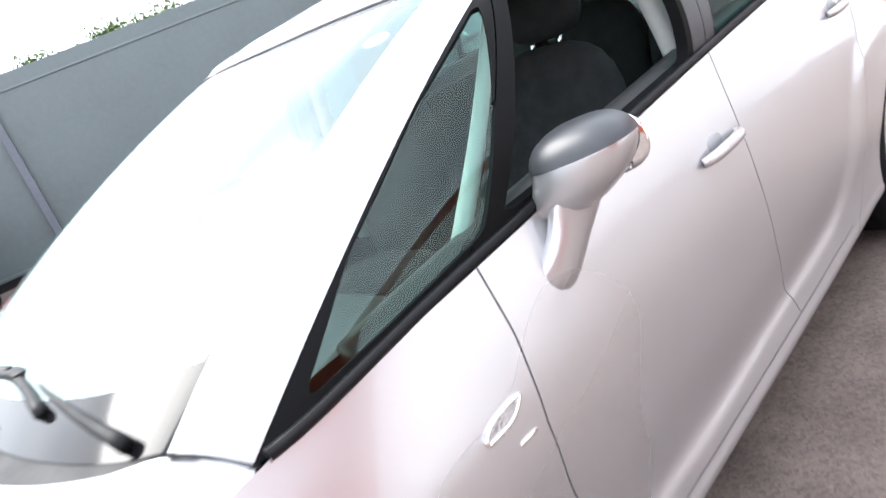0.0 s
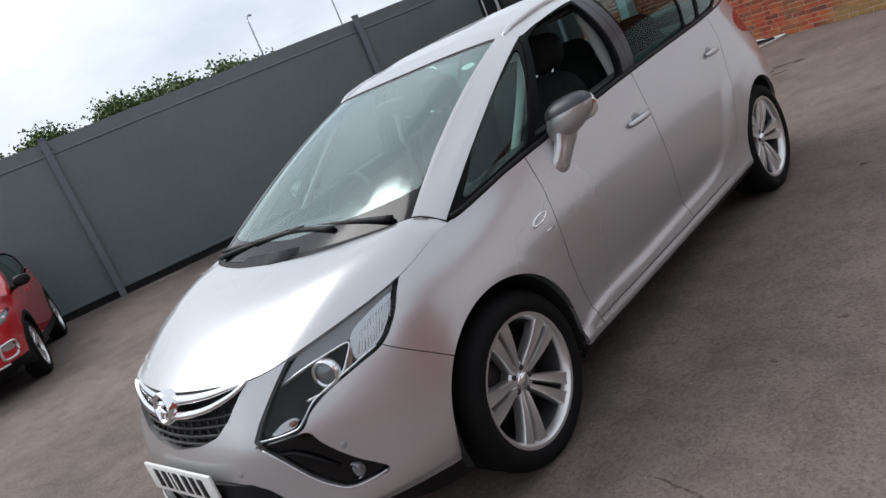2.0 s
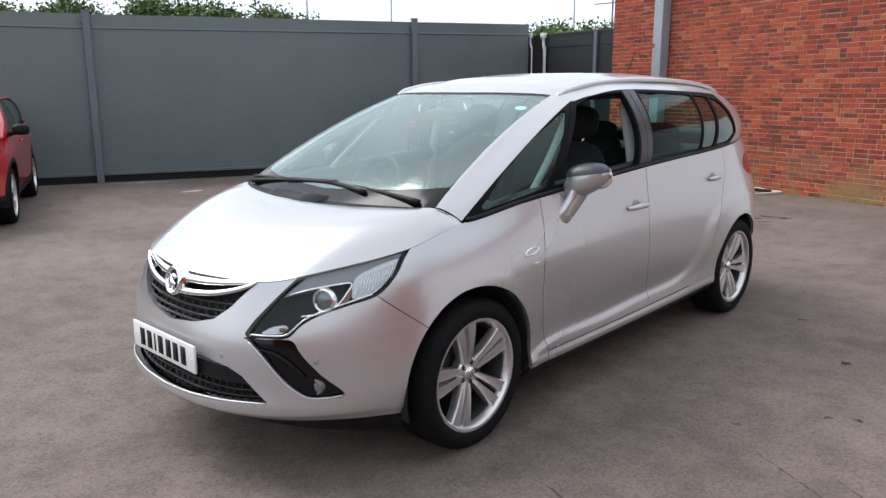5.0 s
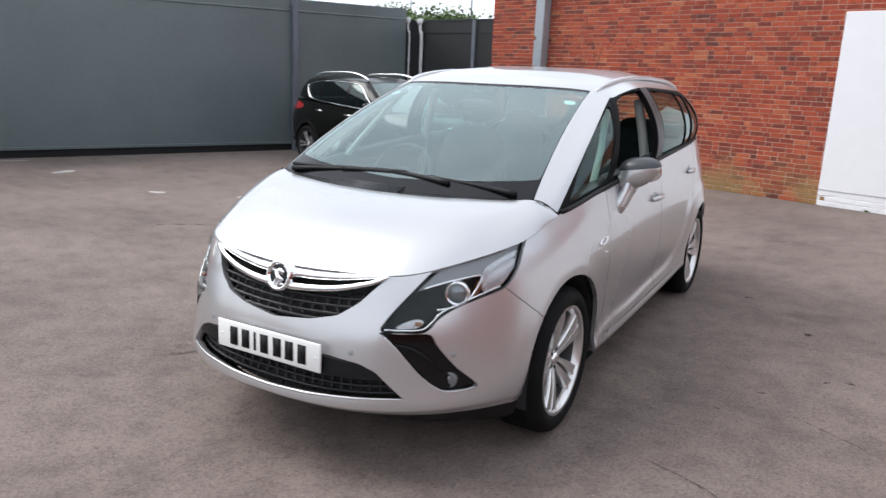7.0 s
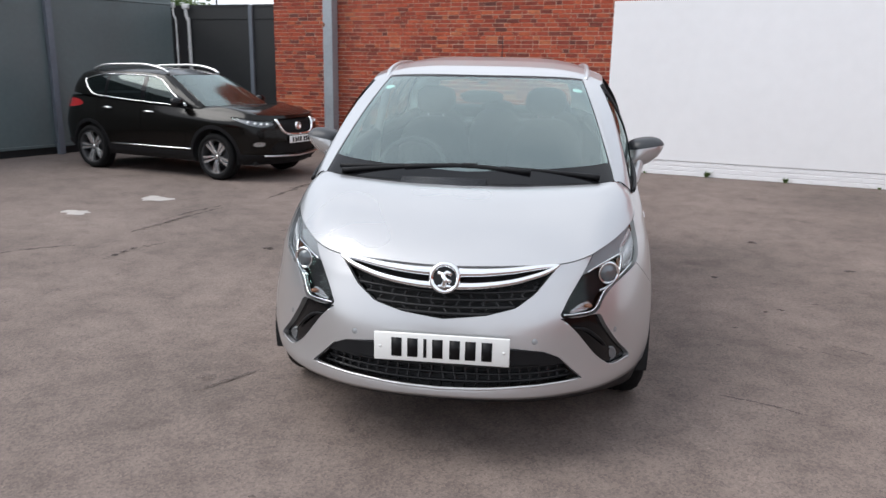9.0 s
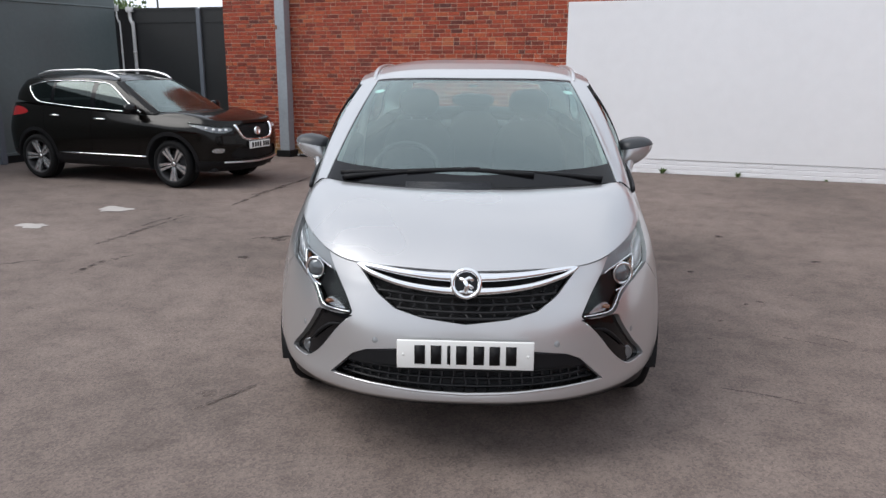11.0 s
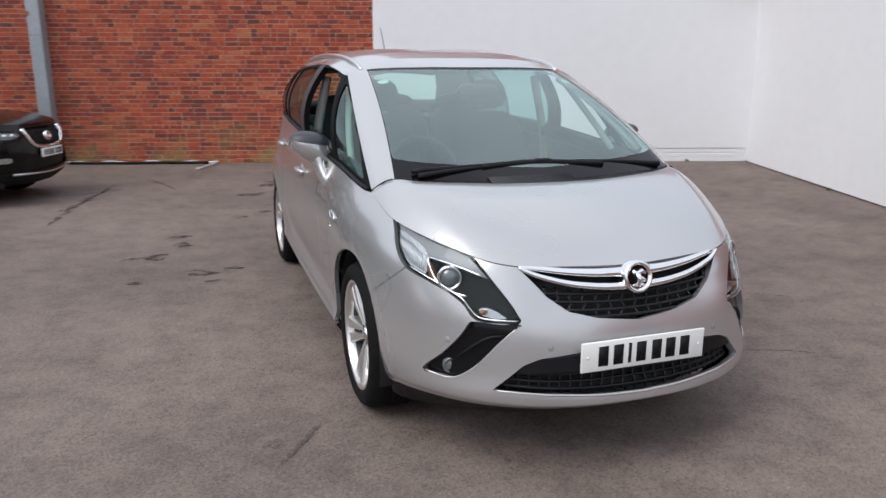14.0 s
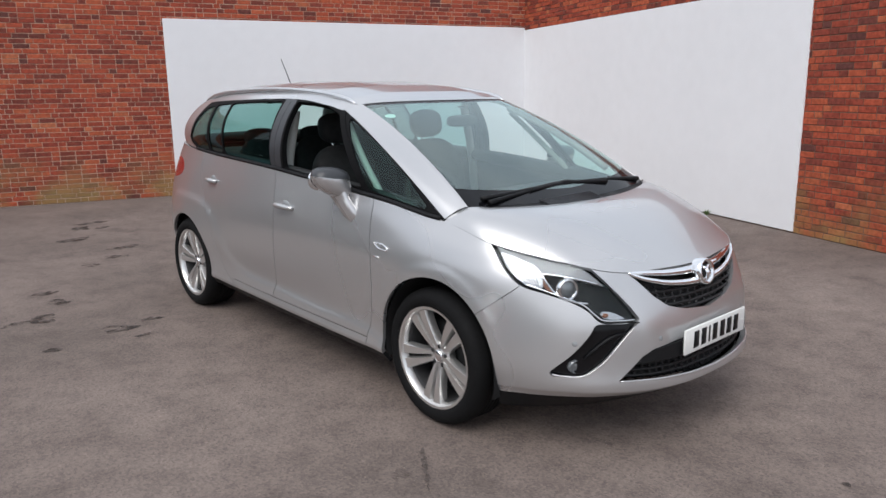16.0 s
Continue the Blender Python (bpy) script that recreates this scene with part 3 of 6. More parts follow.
TWO_TONE = material("machined_alloy", (0.72, 0.72, 0.73), rough=0.22, metal=0.9)
BLACK_SHEET = material("black_painted_steel", (0.014, 0.015, 0.016), rough=0.5, grain=(8, 0.15))
steel_fence()


def downpipe(k, r):
    x, y = fence_at(k)
    x, y = x + 0.06, y - 0.02
    path = spline([(x, y, 0.0), (x, y, 1.0), (x, y, 2.35), (x - 0.02, y, 2.45), (x - 0.06, y + 0.03, 2.56), (x - 0.06, y + 0.03, 2.66)], 24)
    pipe = mesh_object("downpipe", *tube(path, r, 12), PIPE_WHITE)
    tagged(pipe, "weathered white rainwater pipe beside the fence", "pipe", "rainwater pipes")
    mesh_object("hopper", *box(x - 0.06 - r * 2, x - 0.06 + r * 2, y - 0.01, y + 0.07, 2.66, 2.76, 0.012), PIPE_WHITE, pipe)
    for z in (0.6, 1.9):
        mesh_object("collar", *moved(lathe([(r, -0.02), (r + 0.008, -0.02), (r + 0.008, 0.02), (r, 0.02)], 16, "z"), pose(x, y, z)), PIPE_WHITE, pipe)


downpipe(8.60, 0.016)
downpipe(8.93, 0.034)

# ---- steel column against the wall ----
def column():
    x = -3.55
    y = wall_y(x) - 0.14
    m = pose(x, y, 0, 0, 0, -16.7)
    col = mesh_object("steel_column", *moved(box(-0.10, 0.10, -0.10, 0.10, 0, 4.2, 0.012), m), GALVANISED, smooth=False)
    tagged(col, "galvanised square steel column before the brick wall", "column")
    mesh_object("base_shoe", *moved(box(-0.15, 0.15, -0.15, 0.13, 0, 0.12, 0.01), m), BLACK_TRIM, col, "black base shoe", smooth=False)
    mesh_object("tag", *moved(box(-0.09, -0.05, -0.104, -0.099, 2.28, 2.35), m), AMBER, col, "small yellow tag", smooth=False)
    for z in (1.0, 2.0, 3.0):
        mesh_object("strap", *moved(box(-0.106, 0.106, -0.106, 0.10, z, z + 0.012), m), GALVANISED, col, smooth=False)


column()


# ---- hose and cable at the foot of the wall ----
def wall_cable():
    pts = []
    for i, x in enumerate(np.linspace(-3.35, -1.05, 12)):
        pts.append((x, wall_y(x) - 0.10 - 0.03 * math.sin(i * 1.7), 0.03 + 0.012 * math.sin(i * 2.3)))
    cable = mesh_object("conduit", *tube(spline(pts, 50), 0.018, 8), PIPE_WHITE)
    tagged(cable, "grey conduit lying along the foot of the wall", "conduit")
    x = -1.05
    pts = [(x, wall_y(x) - 0.10, 0.03), (x - 0.12, wall_y(x) - 0.40, 0.03), (x - 0.35, wall_y(x) - 0.85, 0.025)]
    bent = mesh_object("loose_pipe", *tube(spline(pts, 20), 0.015, 8), PIPE_WHITE)
    tagged(bent, "bent pale plastic pipe lying on the asphalt", "pipe")
    c = mesh_object("black_hose", *tube(spline([(-3.3, wall_y(-3.3) - 0.17, 0.03), (-2.6, wall_y(-2.6) - 0.19, 0.03), (-1.9, wall_y(-1.9) - 0.15, 0.03), (-1.2, wall_y(-1.2) - 0.17, 0.03)], 30), 0.022, 8), BLACK_TRIM)
    tagged(c, "black rubber hose along the brick wall", "hose")


wall_cable()


# ---- weeds at the foot of the white wall ----
def weed(x, y, size, seed):
    rnd = random.Random(seed)
    V, F = [], []
    for k in range(26):
        a, lean, h = rnd.uniform(0, 6.28), rnd.uniform(0.1, 0.9), size * rnd.uniform(0.5, 1.0)
        b = Vector((rnd.uniform(-0.02, 0.02), rnd.uniform(-0.02, 0.02), 0))
        t = b + Vector((math.cos(a) * lean, math.sin(a) * lean, 1)) * h
        s = Vector((-math.sin(a), math.cos(a), 0)) * size * 0.10
        mid = (b + t) / 2 + Vector((0, 0, size * 0.12))
        n = len(V)
        V += [tuple(b), tuple(mid - s), tuple(t), tuple(mid + s)]
        F.append((n, n + 1, n + 2, n + 3))
    w = mesh_object("weed", V, F, WEED)
    w.matrix_basis = pose(x, y, 0)
    return tagged(w, "small green weed growing at the foot of the wall", "weed", "weeds along the wall")


for x, off, size in ((2.95, 0.08, 0.11), (4.02, 0.08, 0.09), (2.05, 0.06, 0.04), (5.2, 0.06, 0.04), (6.4, 0.07, 0.06)):
    weed(x, wall_y(x) - off, size, int(x * 100))
for k, size in ((1.3, 0.07), (1.5, 0.05), (3.4, 0.05)):
    weed(WHITE_RIGHT[0] + RIGHT_DIR.x * k - 0.08, WHITE_RIGHT[1] + RIGHT_DIR.y * k + 0.03, size, int(k * 77))


# ---- trees, lamps and aerial beyond the fence ----
def tree(x, y, height, spread, seed, leaves=3200):
    rnd = random.Random(seed)
    t = thing("tree", "leafy green tree beyond the fence", "tree", "trees beyond the fence", pose(x, y, 0))
    P = [(0, 0, 0), (rnd.uniform(-.2, .2), rnd.uniform(-.2, .2), height * 0.35), (rnd.uniform(-.4, .4), rnd.uniform(-.4, .4), height * 0.7), (rnd.uniform(-.5, .5), rnd.uniform(-.5, .5), height * 0.92)]
    wood = [tube(spline(P, 14), [0.22 * (1 - i / 15) + 0.02 for i in range(14)], 8)]
    tips = [Vector(P[3])]
    for k in range(13):
        z = height * rnd.uniform(0.3, 0.85)
        a = rnd.uniform(0, 6.28)
        r = spread * rnd.uniform(0.5, 1.0) * (1.15 - z / height * 0.6)
        q = [(0, 0, z), (math.cos(a) * r * 0.5, math.sin(a) * r * 0.5, z + height * 0.07), (math.cos(a) * r, math.sin(a) * r, z + height * rnd.uniform(0.05, 0.17))]
        wood.append(tube(spline(q, 7), [0.07 * (1 - i / 8) + 0.01 for i in range(7)], 6))
        tips += [Vector(q[2]), (Vector(q[1]) + Vector(q[2])) / 2]
    mesh_object("trunk", *join(*wood), BARK, t)
    V, F = [], []
    for k in range(leaves):
        c = rnd.choice(tips)
        p = c + Vector((rnd.gauss(0, 1), rnd.gauss(0, 1), rnd.gauss(0, 0.8))) * spread * 0.15
        s = rnd.uniform(0.06, 0.15)
        a = Vector((rnd.gauss(0, 1), rnd.gauss(0, 1), rnd.gauss(0, 1))).normalized()
        b = a.orthogonal().normalized()
        n = len(V)
        V += [tuple(p - a * s), tuple(p + b * s * 0.6), tuple(p + a * s), tuple(p - b * s * 0.6)]
        F.append((n, n + 1, n + 2, n + 3))
    mesh_object("crown", V, F, LEAVES, t)


EYE_SPOT = (2.7, -2.2)
for k, (az, away, h) in enumerate(((-77, 44, 6.0), (-73.5, 46, 6.4), (-70.5, 44, 6.3), (-67.5, 47, 6.9), (-64.5, 45, 6.8), (-61.8, 46, 7.1), (-59, 45, 6.7), (-56.6, 47, 6.9), (-55, 52, 7.0), (-80.5, 45, 6.0), (-34.4, 46, 5.9), (-31.5, 47, 5.6), (-28.8, 45, 5.3))):
    tree(EYE_SPOT[0] + math.sin(radians(az)) * away, EYE_SPOT[1] + math.cos(radians(az)) * away, h - 0.62, 2.8, 10 + k, 7500)


def street_lamp(x, y, h, turn):
    lamp = thing("street_lamp", "thin grey street lamp far beyond the fence", "street lamp", "street lamps", pose(x, y, 0, 0, 0, turn))
    mesh_object("pole", *tube([(0, 0, 0), (0, 0, h * 0.5), (0, 0, h - 0.8), (0.25, 0, h - 0.2), (1.0, 0, h)], [0.10, 0.08, 0.06, 0.05, 0.045], 10), GALVANISED, lamp)
    mesh_object("lamp_head", *box(0.9, 1.6, -0.12, 0.12, h - 0.06, h + 0.05, 0.03), GALVANISED, lamp)


for az, away, h, turn in ((-53.2, 62, 10.8, 130), (-47.0, 70, 12.5, 40), (-33.4, 66, 11.5, 20)):
    street_lamp(EYE_SPOT[0] + math.sin(radians(az)) * away, EYE_SPOT[1] + math.cos(radians(az)) * away, h, turn)


def aerial():
    x, y = fence_at(9.6)
    x, y = x - 2.5, y + 6
    a = mesh_object("television_aerial", *join(tube([(0, 0, 0), (0, 0, 4.2)], 0.025, 8), tube([(-0.55, 0, 4.1), (0.35, 0, 4.13)], 0.014, 6), *[tube([(k, -0.16, 4.11), (k, 0.16, 4.11)], 0.008, 5) for k in (-.5, -.35, -.2, -.05, .1, .25)]), DARK_METAL)
    a.matrix_basis = pose(x, y, 0, 0, 0, 15)
    tagged(a, "thin television aerial on a mast behind the fence", "aerial")


aerial()
# ---- car bodies: a smooth skin from rails that run from nose to tail, cut into panels ----
NS = 241


def grid_faces(rows, cols):
    return [(j * cols + i, j * cols + i + 1, (j + 1) * cols + i + 1, (j + 1) * cols + i) for j in range(rows - 1) for i in range(cols - 1)]


class Skin:
    """The skin of one car. Vertices carry x, y, z, the station u (0 nose, 12 tail) and the level v."""

    def __init__(self, rails, base, top, hood_back, bulge=0.045, crown=0.055, spine=None, levels=8, screen=0.25, shape=None, arch=0.0, pillar=(1, 1, 1, 1)):
        self.spine = spine
        n = (len(rails) - 1) * levels + 1
        rows = np.array([spline(r, NS, True) for r in rails])
        self.grid = np.array([spline(rows[:, k], n) for k in range(NS)]).transpose(1, 0, 2)
        self.u = np.linspace(0, 12, NS)
        if shape:
            gn = np.cross(np.gradient(self.grid, axis=1), np.gradient(self.grid, axis=0))
            gn /= np.linalg.norm(gn, axis=2)[:, :, None]
            self.grid = self.grid + gn * shape(self.grid.reshape(-1, 3)).reshape(n, NS, 1)
            self.grid[:, [0, -1], 0] = 0
        self.lower = self.piece(self.grid, self.u)
        self.base, self.top, back = spline(base, NS, True), spline(top, NS, True), spline(hood_back, int((NS - 1) * 5 / 12) + 1)
        gn = np.gradient(self.grid, axis=1), np.gradient(self.grid, axis=0)
        self.normal = np.cross(gn[0], gn[1])
        self.normal /= np.linalg.norm(self.normal, axis=2)[:, :, None]
        rows = []
        for f in np.linspace(0, 1, 25):
            p = self.base + (self.top - self.base) * f
            d = np.gradient(p, axis=0)
            d = np.stack([d[:, 1], -d[:, 0], 0 * d[:, 0]], 1)
            d /= np.linalg.norm(d, axis=1)[:, None]
            q = p + d * (bulge * 4 * f * (1 - f) * np.clip(np.abs(d[:, 0:1]) * 0.9 + np.interp(self.u, [0, 4, 5.2], [screen, screen, 0.25])[:, None], 0, 1.15) * np.interp(self.u, [2, 3.6, 5.0, 6.6], pillar)[:, None])
            q[:, 2] += arch * 4 * f * (1 - f) * np.interp(self.u, [0, 3, 4, 5, 6], [.6, .9, 1, 1, 0])
            q[0, 0] = q[-1, 0] = 0
            rows.append(q)
        self.cabin = self.piece(np.array(rows), self.u)
        rows = []
        for r in np.linspace(1, 0, 21):
            zs = np.maximum(np.interp(self.top[:, 1], *spine), self.top[:, 2])
            rows.append(np.stack([self.top[:, 0] * r, self.top[:, 1], zs - (zs - self.top[:, 2]) * r ** 4.0], 1))
        self.roof = self.piece(np.array(rows), self.u)
        k = len(back)
        edge = self.grid[-1, :k]
        rows = []
        for f in np.linspace(0.009, 0.994, 29):
            p = edge + (back - edge) * f
            p[:, 2] += crown * f * (1 - f) * 4 * np.clip(np.linalg.norm(back - edge, axis=1) / 0.6, 0, 1)
            rows.append(p)
        self.hood = self.piece(np.array(rows), self.u[:k])
        k4 = int((NS - 1) * 4 / 12) + 1
        self.cowl = self.piece(np.array([(back[:k4] - [0, 0, 0.012]) * (1 - f) + (self.base[:k4] - [0, 0, 0.004]) * f for f in np.linspace(0, 1, 5)]), self.u[:k4])

    @staticmethod
    def piece(rows, u):
        j, i = rows.shape[:2]
        extra = np.stack([np.tile(u, j), np.repeat(np.linspace(0, 1, j), i)], 1)
        return np.hstack([rows.reshape(-1, 3), extra]), grid_faces(j, i)

    def at(self, u, z, out=0.0):
        """The place on the lower skin at station u and height z, and out metres off it."""
        k = u / 12 * (NS - 1)
        i = min(int(k), NS - 2)
        t = k - i
        col = self.grid[:, i] * (1 - t) + self.grid[:, i + 1] * t
        nrm = self.normal[:, i] * (1 - t) + self.normal[:, i + 1] * t
        p = np.array([np.interp(z, col[:, 2], col[:, c]) for c in range(3)])
        d = np.array([np.interp(z, col[:, 2], nrm[:, c]) for c in range(3)])
        return p + d / np.linalg.norm(d) * out


def clip(piece, fun):
    """The part of a piece where fun is below zero."""
    V, F = piece
    val = fun(V)
    inside = val <= 0
    new_v, cache, out = list(V), {}, []
    for f in F:
        s = [inside[i] for i in f]
        if all(s):
            out.append(f)
            continue
        if not any(s):
            continue
        poly = []
        for a, b in zip(f, f[1:] + f[:1]):
            if inside[a]:
                poly.append(a)
            if inside[a] != inside[b]:
                key = (min(a, b), max(a, b))
                if key not in cache:
                    t = val[key[0]] / (val[key[0]] - val[key[1]])
                    cache[key] = len(new_v)
                    new_v.append(V[key[0]] + (V[key[1]] - V[key[0]]) * t)
                poly.append(cache[key])
        if len(poly) > 2:
            out.append(tuple(poly))
    used = sorted({i for f in out for i in f})
    back = {i: k for k, i in enumerate(used)}
    if not used:
        return np.zeros((0, 5)), []
    return np.array([new_v[i] for i in used]), [tuple(back[i] for i in f) for f in out]


def region(points, cols, grow=0.0, smooth=True, scale=(1, 1)):
    """Signed distance to a closed outline in two columns of a piece (3: station, 1: y, 2: z)."""
    P = np.array(points, float) * scale
    if smooth:
        n = len(P)
        Q = []
        for i in range(n):
            a, b, c, d = P[i - 1], P[i], P[(i + 1) % n], P[(i + 2) % n]
            for t in np.linspace(0, 1, 7)[:-1]:
                Q.append(0.5 * (2 * b + (c - a) * t + (2 * a - 5 * b + 4 * c - d) * t * t + (3 * b - a - 3 * c + d) * t ** 3))
        P = np.array(Q)

    def fun(V):
        X = V[:, cols] * scale
        best = np.full(len(X), 1e9)
        odd = np.zeros(len(X), bool)
        for a, b in zip(P, np.roll(P, -1, axis=0)):
            d = b - a
            if d @ d < 1e-14:
                continue
            t = np.clip((X - a) @ d / (d @ d), 0, 1)
            best = np.minimum(best, np.linalg.norm(X - a - t[:, None] * d, axis=1))
            cross = (a[1] > X[:, 1]) != (b[1] > X[:, 1])
            with np.errstate(divide="ignore", invalid="ignore"):
                odd ^= cross & (X[:, 0] < d[0] * (X[:, 1] - a[1]) / d[1] + a[0])
        return np.where(odd, -best, best) - grow

    return fun


def rounded(points, r=0.018):
    """An outline with its sharp corners rounded off."""
    P, out = np.array(points, float), []
    for a, b, d in zip(np.roll(P, 1, axis=0), P, np.roll(P, -1, axis=0)):
        e, f = a - b, d - b
        p, q = b + e / np.linalg.norm(e) * min(r, np.linalg.norm(e) * 0.45), b + f / np.linalg.norm(f) * min(r, np.linalg.norm(f) * 0.45)
        out += [(p * (1 - t) ** 2 + b * 2 * t * (1 - t) + q * t * t) for t in (0, 0.33, 0.67, 1)]
    return out


def outside(fun, gap=0.0):
    return lambda V: gap - fun(V)


def line_y(zs, ys, gap=0.0):
    """Below zero in front of a door edge that runs at ys for heights zs."""
    return lambda V: V[:, 1] - np.interp(V[:, 2], zs, ys) + gap


def normals(piece):
    V, F = np.asarray(piece[0])[:, :3], piece[1]
    N = np.zeros_like(V)
    for f in F:
        a, b, c = V[f[0]], V[f[1]], V[f[2]]
        n = np.cross(b - a, c - a)
        if len(f) > 3:
            n = n + np.cross(c - a, V[f[3]] - a)
        for i in f:
            N[i] += n
    return N / np.maximum(np.linalg.norm(N, axis=1), 1e-9)[:, None]


def shifted(piece, out):
    V = np.array(piece[0], float)
    V[:, :3] += normals(piece) * out
    return V, piece[1]


def both_halves(piece):
    """A piece that touches the middle, with its mirror image, welded there."""
    V, F = np.asarray(piece[0])[:, :3].copy(), piece[1]
    V[np.abs(V[:, 0]) < 1e-5, 0] = 0
    mid, n = V[:, 0] == 0, len(V)
    index, extra = np.zeros(n, int), []
    for i in range(n):
        if mid[i]:
            index[i] = i
        else:
            index[i] = n + len(extra)
            extra.append(V[i] * [-1, 1, 1])
    W = np.vstack([V, np.array(extra).reshape(-1, 3)])
    return W, list(F) + [tuple(int(index[i]) for i in reversed(f)) for f in F]


def other_side(piece):
    V = np.asarray(piece[0])[:, :3] * [-1, 1, 1]
    return V, [tuple(reversed(f)) for f in piece[1]]


def rimmed(piece, depth):
    """A piece with its open edges turned inwards by depth, so that it shows a thickness."""
    V, F = np.asarray(piece[0])[:, :3], list(piece[1])
    N, count = normals(piece), {}
    for f in F:
        for a, b in zip(f, f[1:] + f[:1]):
            count[(a, b)] = 1
    rim = [(a, b) for a, b in count if (b, a) not in count]
    W, G = list(V), F
    seen = {}
    for i in {i for e in rim for i in e}:
        seen[i] = len(W)
        W.append(V[i])
        W.append(V[i] - N[i] * depth)
    for a, b in rim:
        G.append((seen[b], seen[a], seen[a] + 1, seen[b] + 1))
    return W, G


def panel(name, piece, mat, parent, label="", depth=0.014, sides="two", smooth=True):
    """One panel: "two" makes a left and a right one, "mid" one across the middle. Returns the list made."""
    if not len(piece[1]):
        return []
    shapes = [both_halves(piece)] if sides == "mid" else [piece, other_side(piece)]
    parents = parent if isinstance(parent, (list, tuple)) else [parent] * len(shapes)
    made = []
    for shape, par in zip(shapes, parents):
        shape = (np.asarray(shape[0])[:, :3], shape[1])
        made.append(mesh_object(name, *(rimmed(shape, depth) if depth else shape), mat, par, label, smooth))
    return made


def pair(name, piece, mat, parents, label="", smooth=True):
    """A left and a right copy of a loose shape."""
    parents = parents if isinstance(parents, (list, tuple)) else [parents] * 2
    return [mesh_object(name, *p, mat, q, label, smooth) for p, q in zip((piece, other_side(piece)), parents)]


def blob(cx, cy, cz, rx, ry, rz, power=2.6, nu=20, nv=14):
    """A rounded block (superellipsoid)."""
    sg = lambda t: math.copysign(abs(t) ** (2 / power), t)
    V, F = [], []
    for j in range(nv + 1):
        b = -math.pi / 2 + math.pi * j / nv
        for i in range(nu):
            a = 2 * math.pi * i / nu
            V.append((cx + rx * sg(math.cos(b)) * sg(math.cos(a)), cy + ry * sg(math.cos(b)) * sg(math.sin(a)), cz + rz * sg(math.sin(b))))
    for j in range(nv):
        for i in range(nu):
            F.append((j * nu + i, j * nu + (i + 1) % nu, (j + 1) * nu + (i + 1) % nu, (j + 1) * nu + i))
    return V, F


# ---- wheels ----
def wheel_parts(tyre_r, rim_r, width, spokes, parent, rim_mat, dark_mat, spoke_mat=None):
    """A wheel whose outer face looks along +x, its hub at the origin: rim with tyre, brake disc, bolts and cap as parts."""
    w = width
    lip = rim_r + 0.012
    prof = [(lip - 0.004, 0.012), (lip, 0.022), (lip + 0.006, 0.030), (tyre_r - 0.045, 0.038), (tyre_r - 0.018, 0.024), (tyre_r - 0.004, 0.0), (tyre_r, -0.03)]
    for k in range(4):
        o = -0.055 - k * (w - 0.12) / 4
        prof += [(tyre_r, o), (tyre_r - 0.008, o - 0.003), (tyre_r - 0.008, o - 0.009), (tyre_r, o - 0.012)]
    prof += [(tyre_r, 0.03 - w + 0.03), (tyre_r - 0.02, 0.03 - w), (lip, 0.02 - w)]
    rim = [lathe([(lip - 0.006, 0.016), (lip, 0.026), (rim_r, 0.024), (rim_r - 0.010, 0.010), (rim_r - 0.014, -0.012)], 72)]
    arms = []
    for k in range(spokes):
        a = 2 * math.pi * k / spokes + math.pi / 2
        halves = []
        for side in (-1, 1):
            V, F, steps = [], [], 10
            for i in range(steps):
                t = i / (steps - 1)
                r = 0.040 + (rim_r - 0.046) * t
                inner, outer = 0.0035 + 0.0065 * t, 0.027 + 0.041 * t
                front = 0.008 - 0.026 * (1 - t) ** 2 + 0.006 * t
                for dx, dy in ((front - 0.045, outer), (front - 0.010, outer), (front - 0.001, outer - 0.005), (front - 0.003, (inner + outer) / 2), (front - 0.001, inner + 0.004), (front - 0.014, inner), (front - 0.045, inner)):
                    V.append((dx, r * math.cos(a) - side * dy * math.sin(a), r * math.sin(a) + side * dy * math.cos(a)))
            for i in range(steps - 1):
                for j in range(7):
                    q = (j + 1) % 7
                    f = (i * 7 + j, i * 7 + q, (i + 1) * 7 + q, (i + 1) * 7 + j)
                    F.append(f if side == 1 else f[::-1])
            halves.append((V, F))
        arms.append(join(*halves))
    rim.append(lathe([(0.0, -0.022), (0.060, -0.022), (0.068, -0.030), (0.068, -0.07)], 40))
    wheel = mesh_object("wheel", *join(*rim), rim_mat, parent)
    wheel.data.set_sharp_from_angle(angle=radians(40))
    for arm in arms:
        spoke = mesh_object("spoke", *arm, spoke_mat or rim_mat, wheel, "twin-arm silver spoke")
        spoke.data.set_sharp_from_angle(angle=radians(50))
    # the rim's inside gets a dark colour that stands in for its shade
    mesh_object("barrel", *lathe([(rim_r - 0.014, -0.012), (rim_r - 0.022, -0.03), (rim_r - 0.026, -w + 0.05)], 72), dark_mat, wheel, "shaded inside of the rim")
    mesh_object("tyre", *lathe(prof, 72), RUBBER, wheel, "black rubber tyre")
    mesh_object("brake_disc", *lathe([(0.0, -0.085), (rim_r - 0.075, -0.085), (rim_r - 0.075, -0.11), (rim_r - 0.03, -0.12), (rim_r - 0.03, -0.15)], 48), dark_mat, wheel)
    mesh_object("hub_cap", *lathe([(0.0, -0.008), (0.024, -0.009), (0.030, -0.014), (0.031, -0.024)], 32), CHROME, wheel)
    for k in range(5):
        a = 2 * math.pi * (k + 0.5) / 5 + math.pi / 2
        mesh_object("wheel_bolt", *moved(lathe([(0.0, -0.017), (0.009, -0.017), (0.012, -0.020), (0.012, -0.03)], 12), pose(0, 0.047 * math.cos(a), 0.047 * math.sin(a))), dark_mat, wheel)
    return wheel


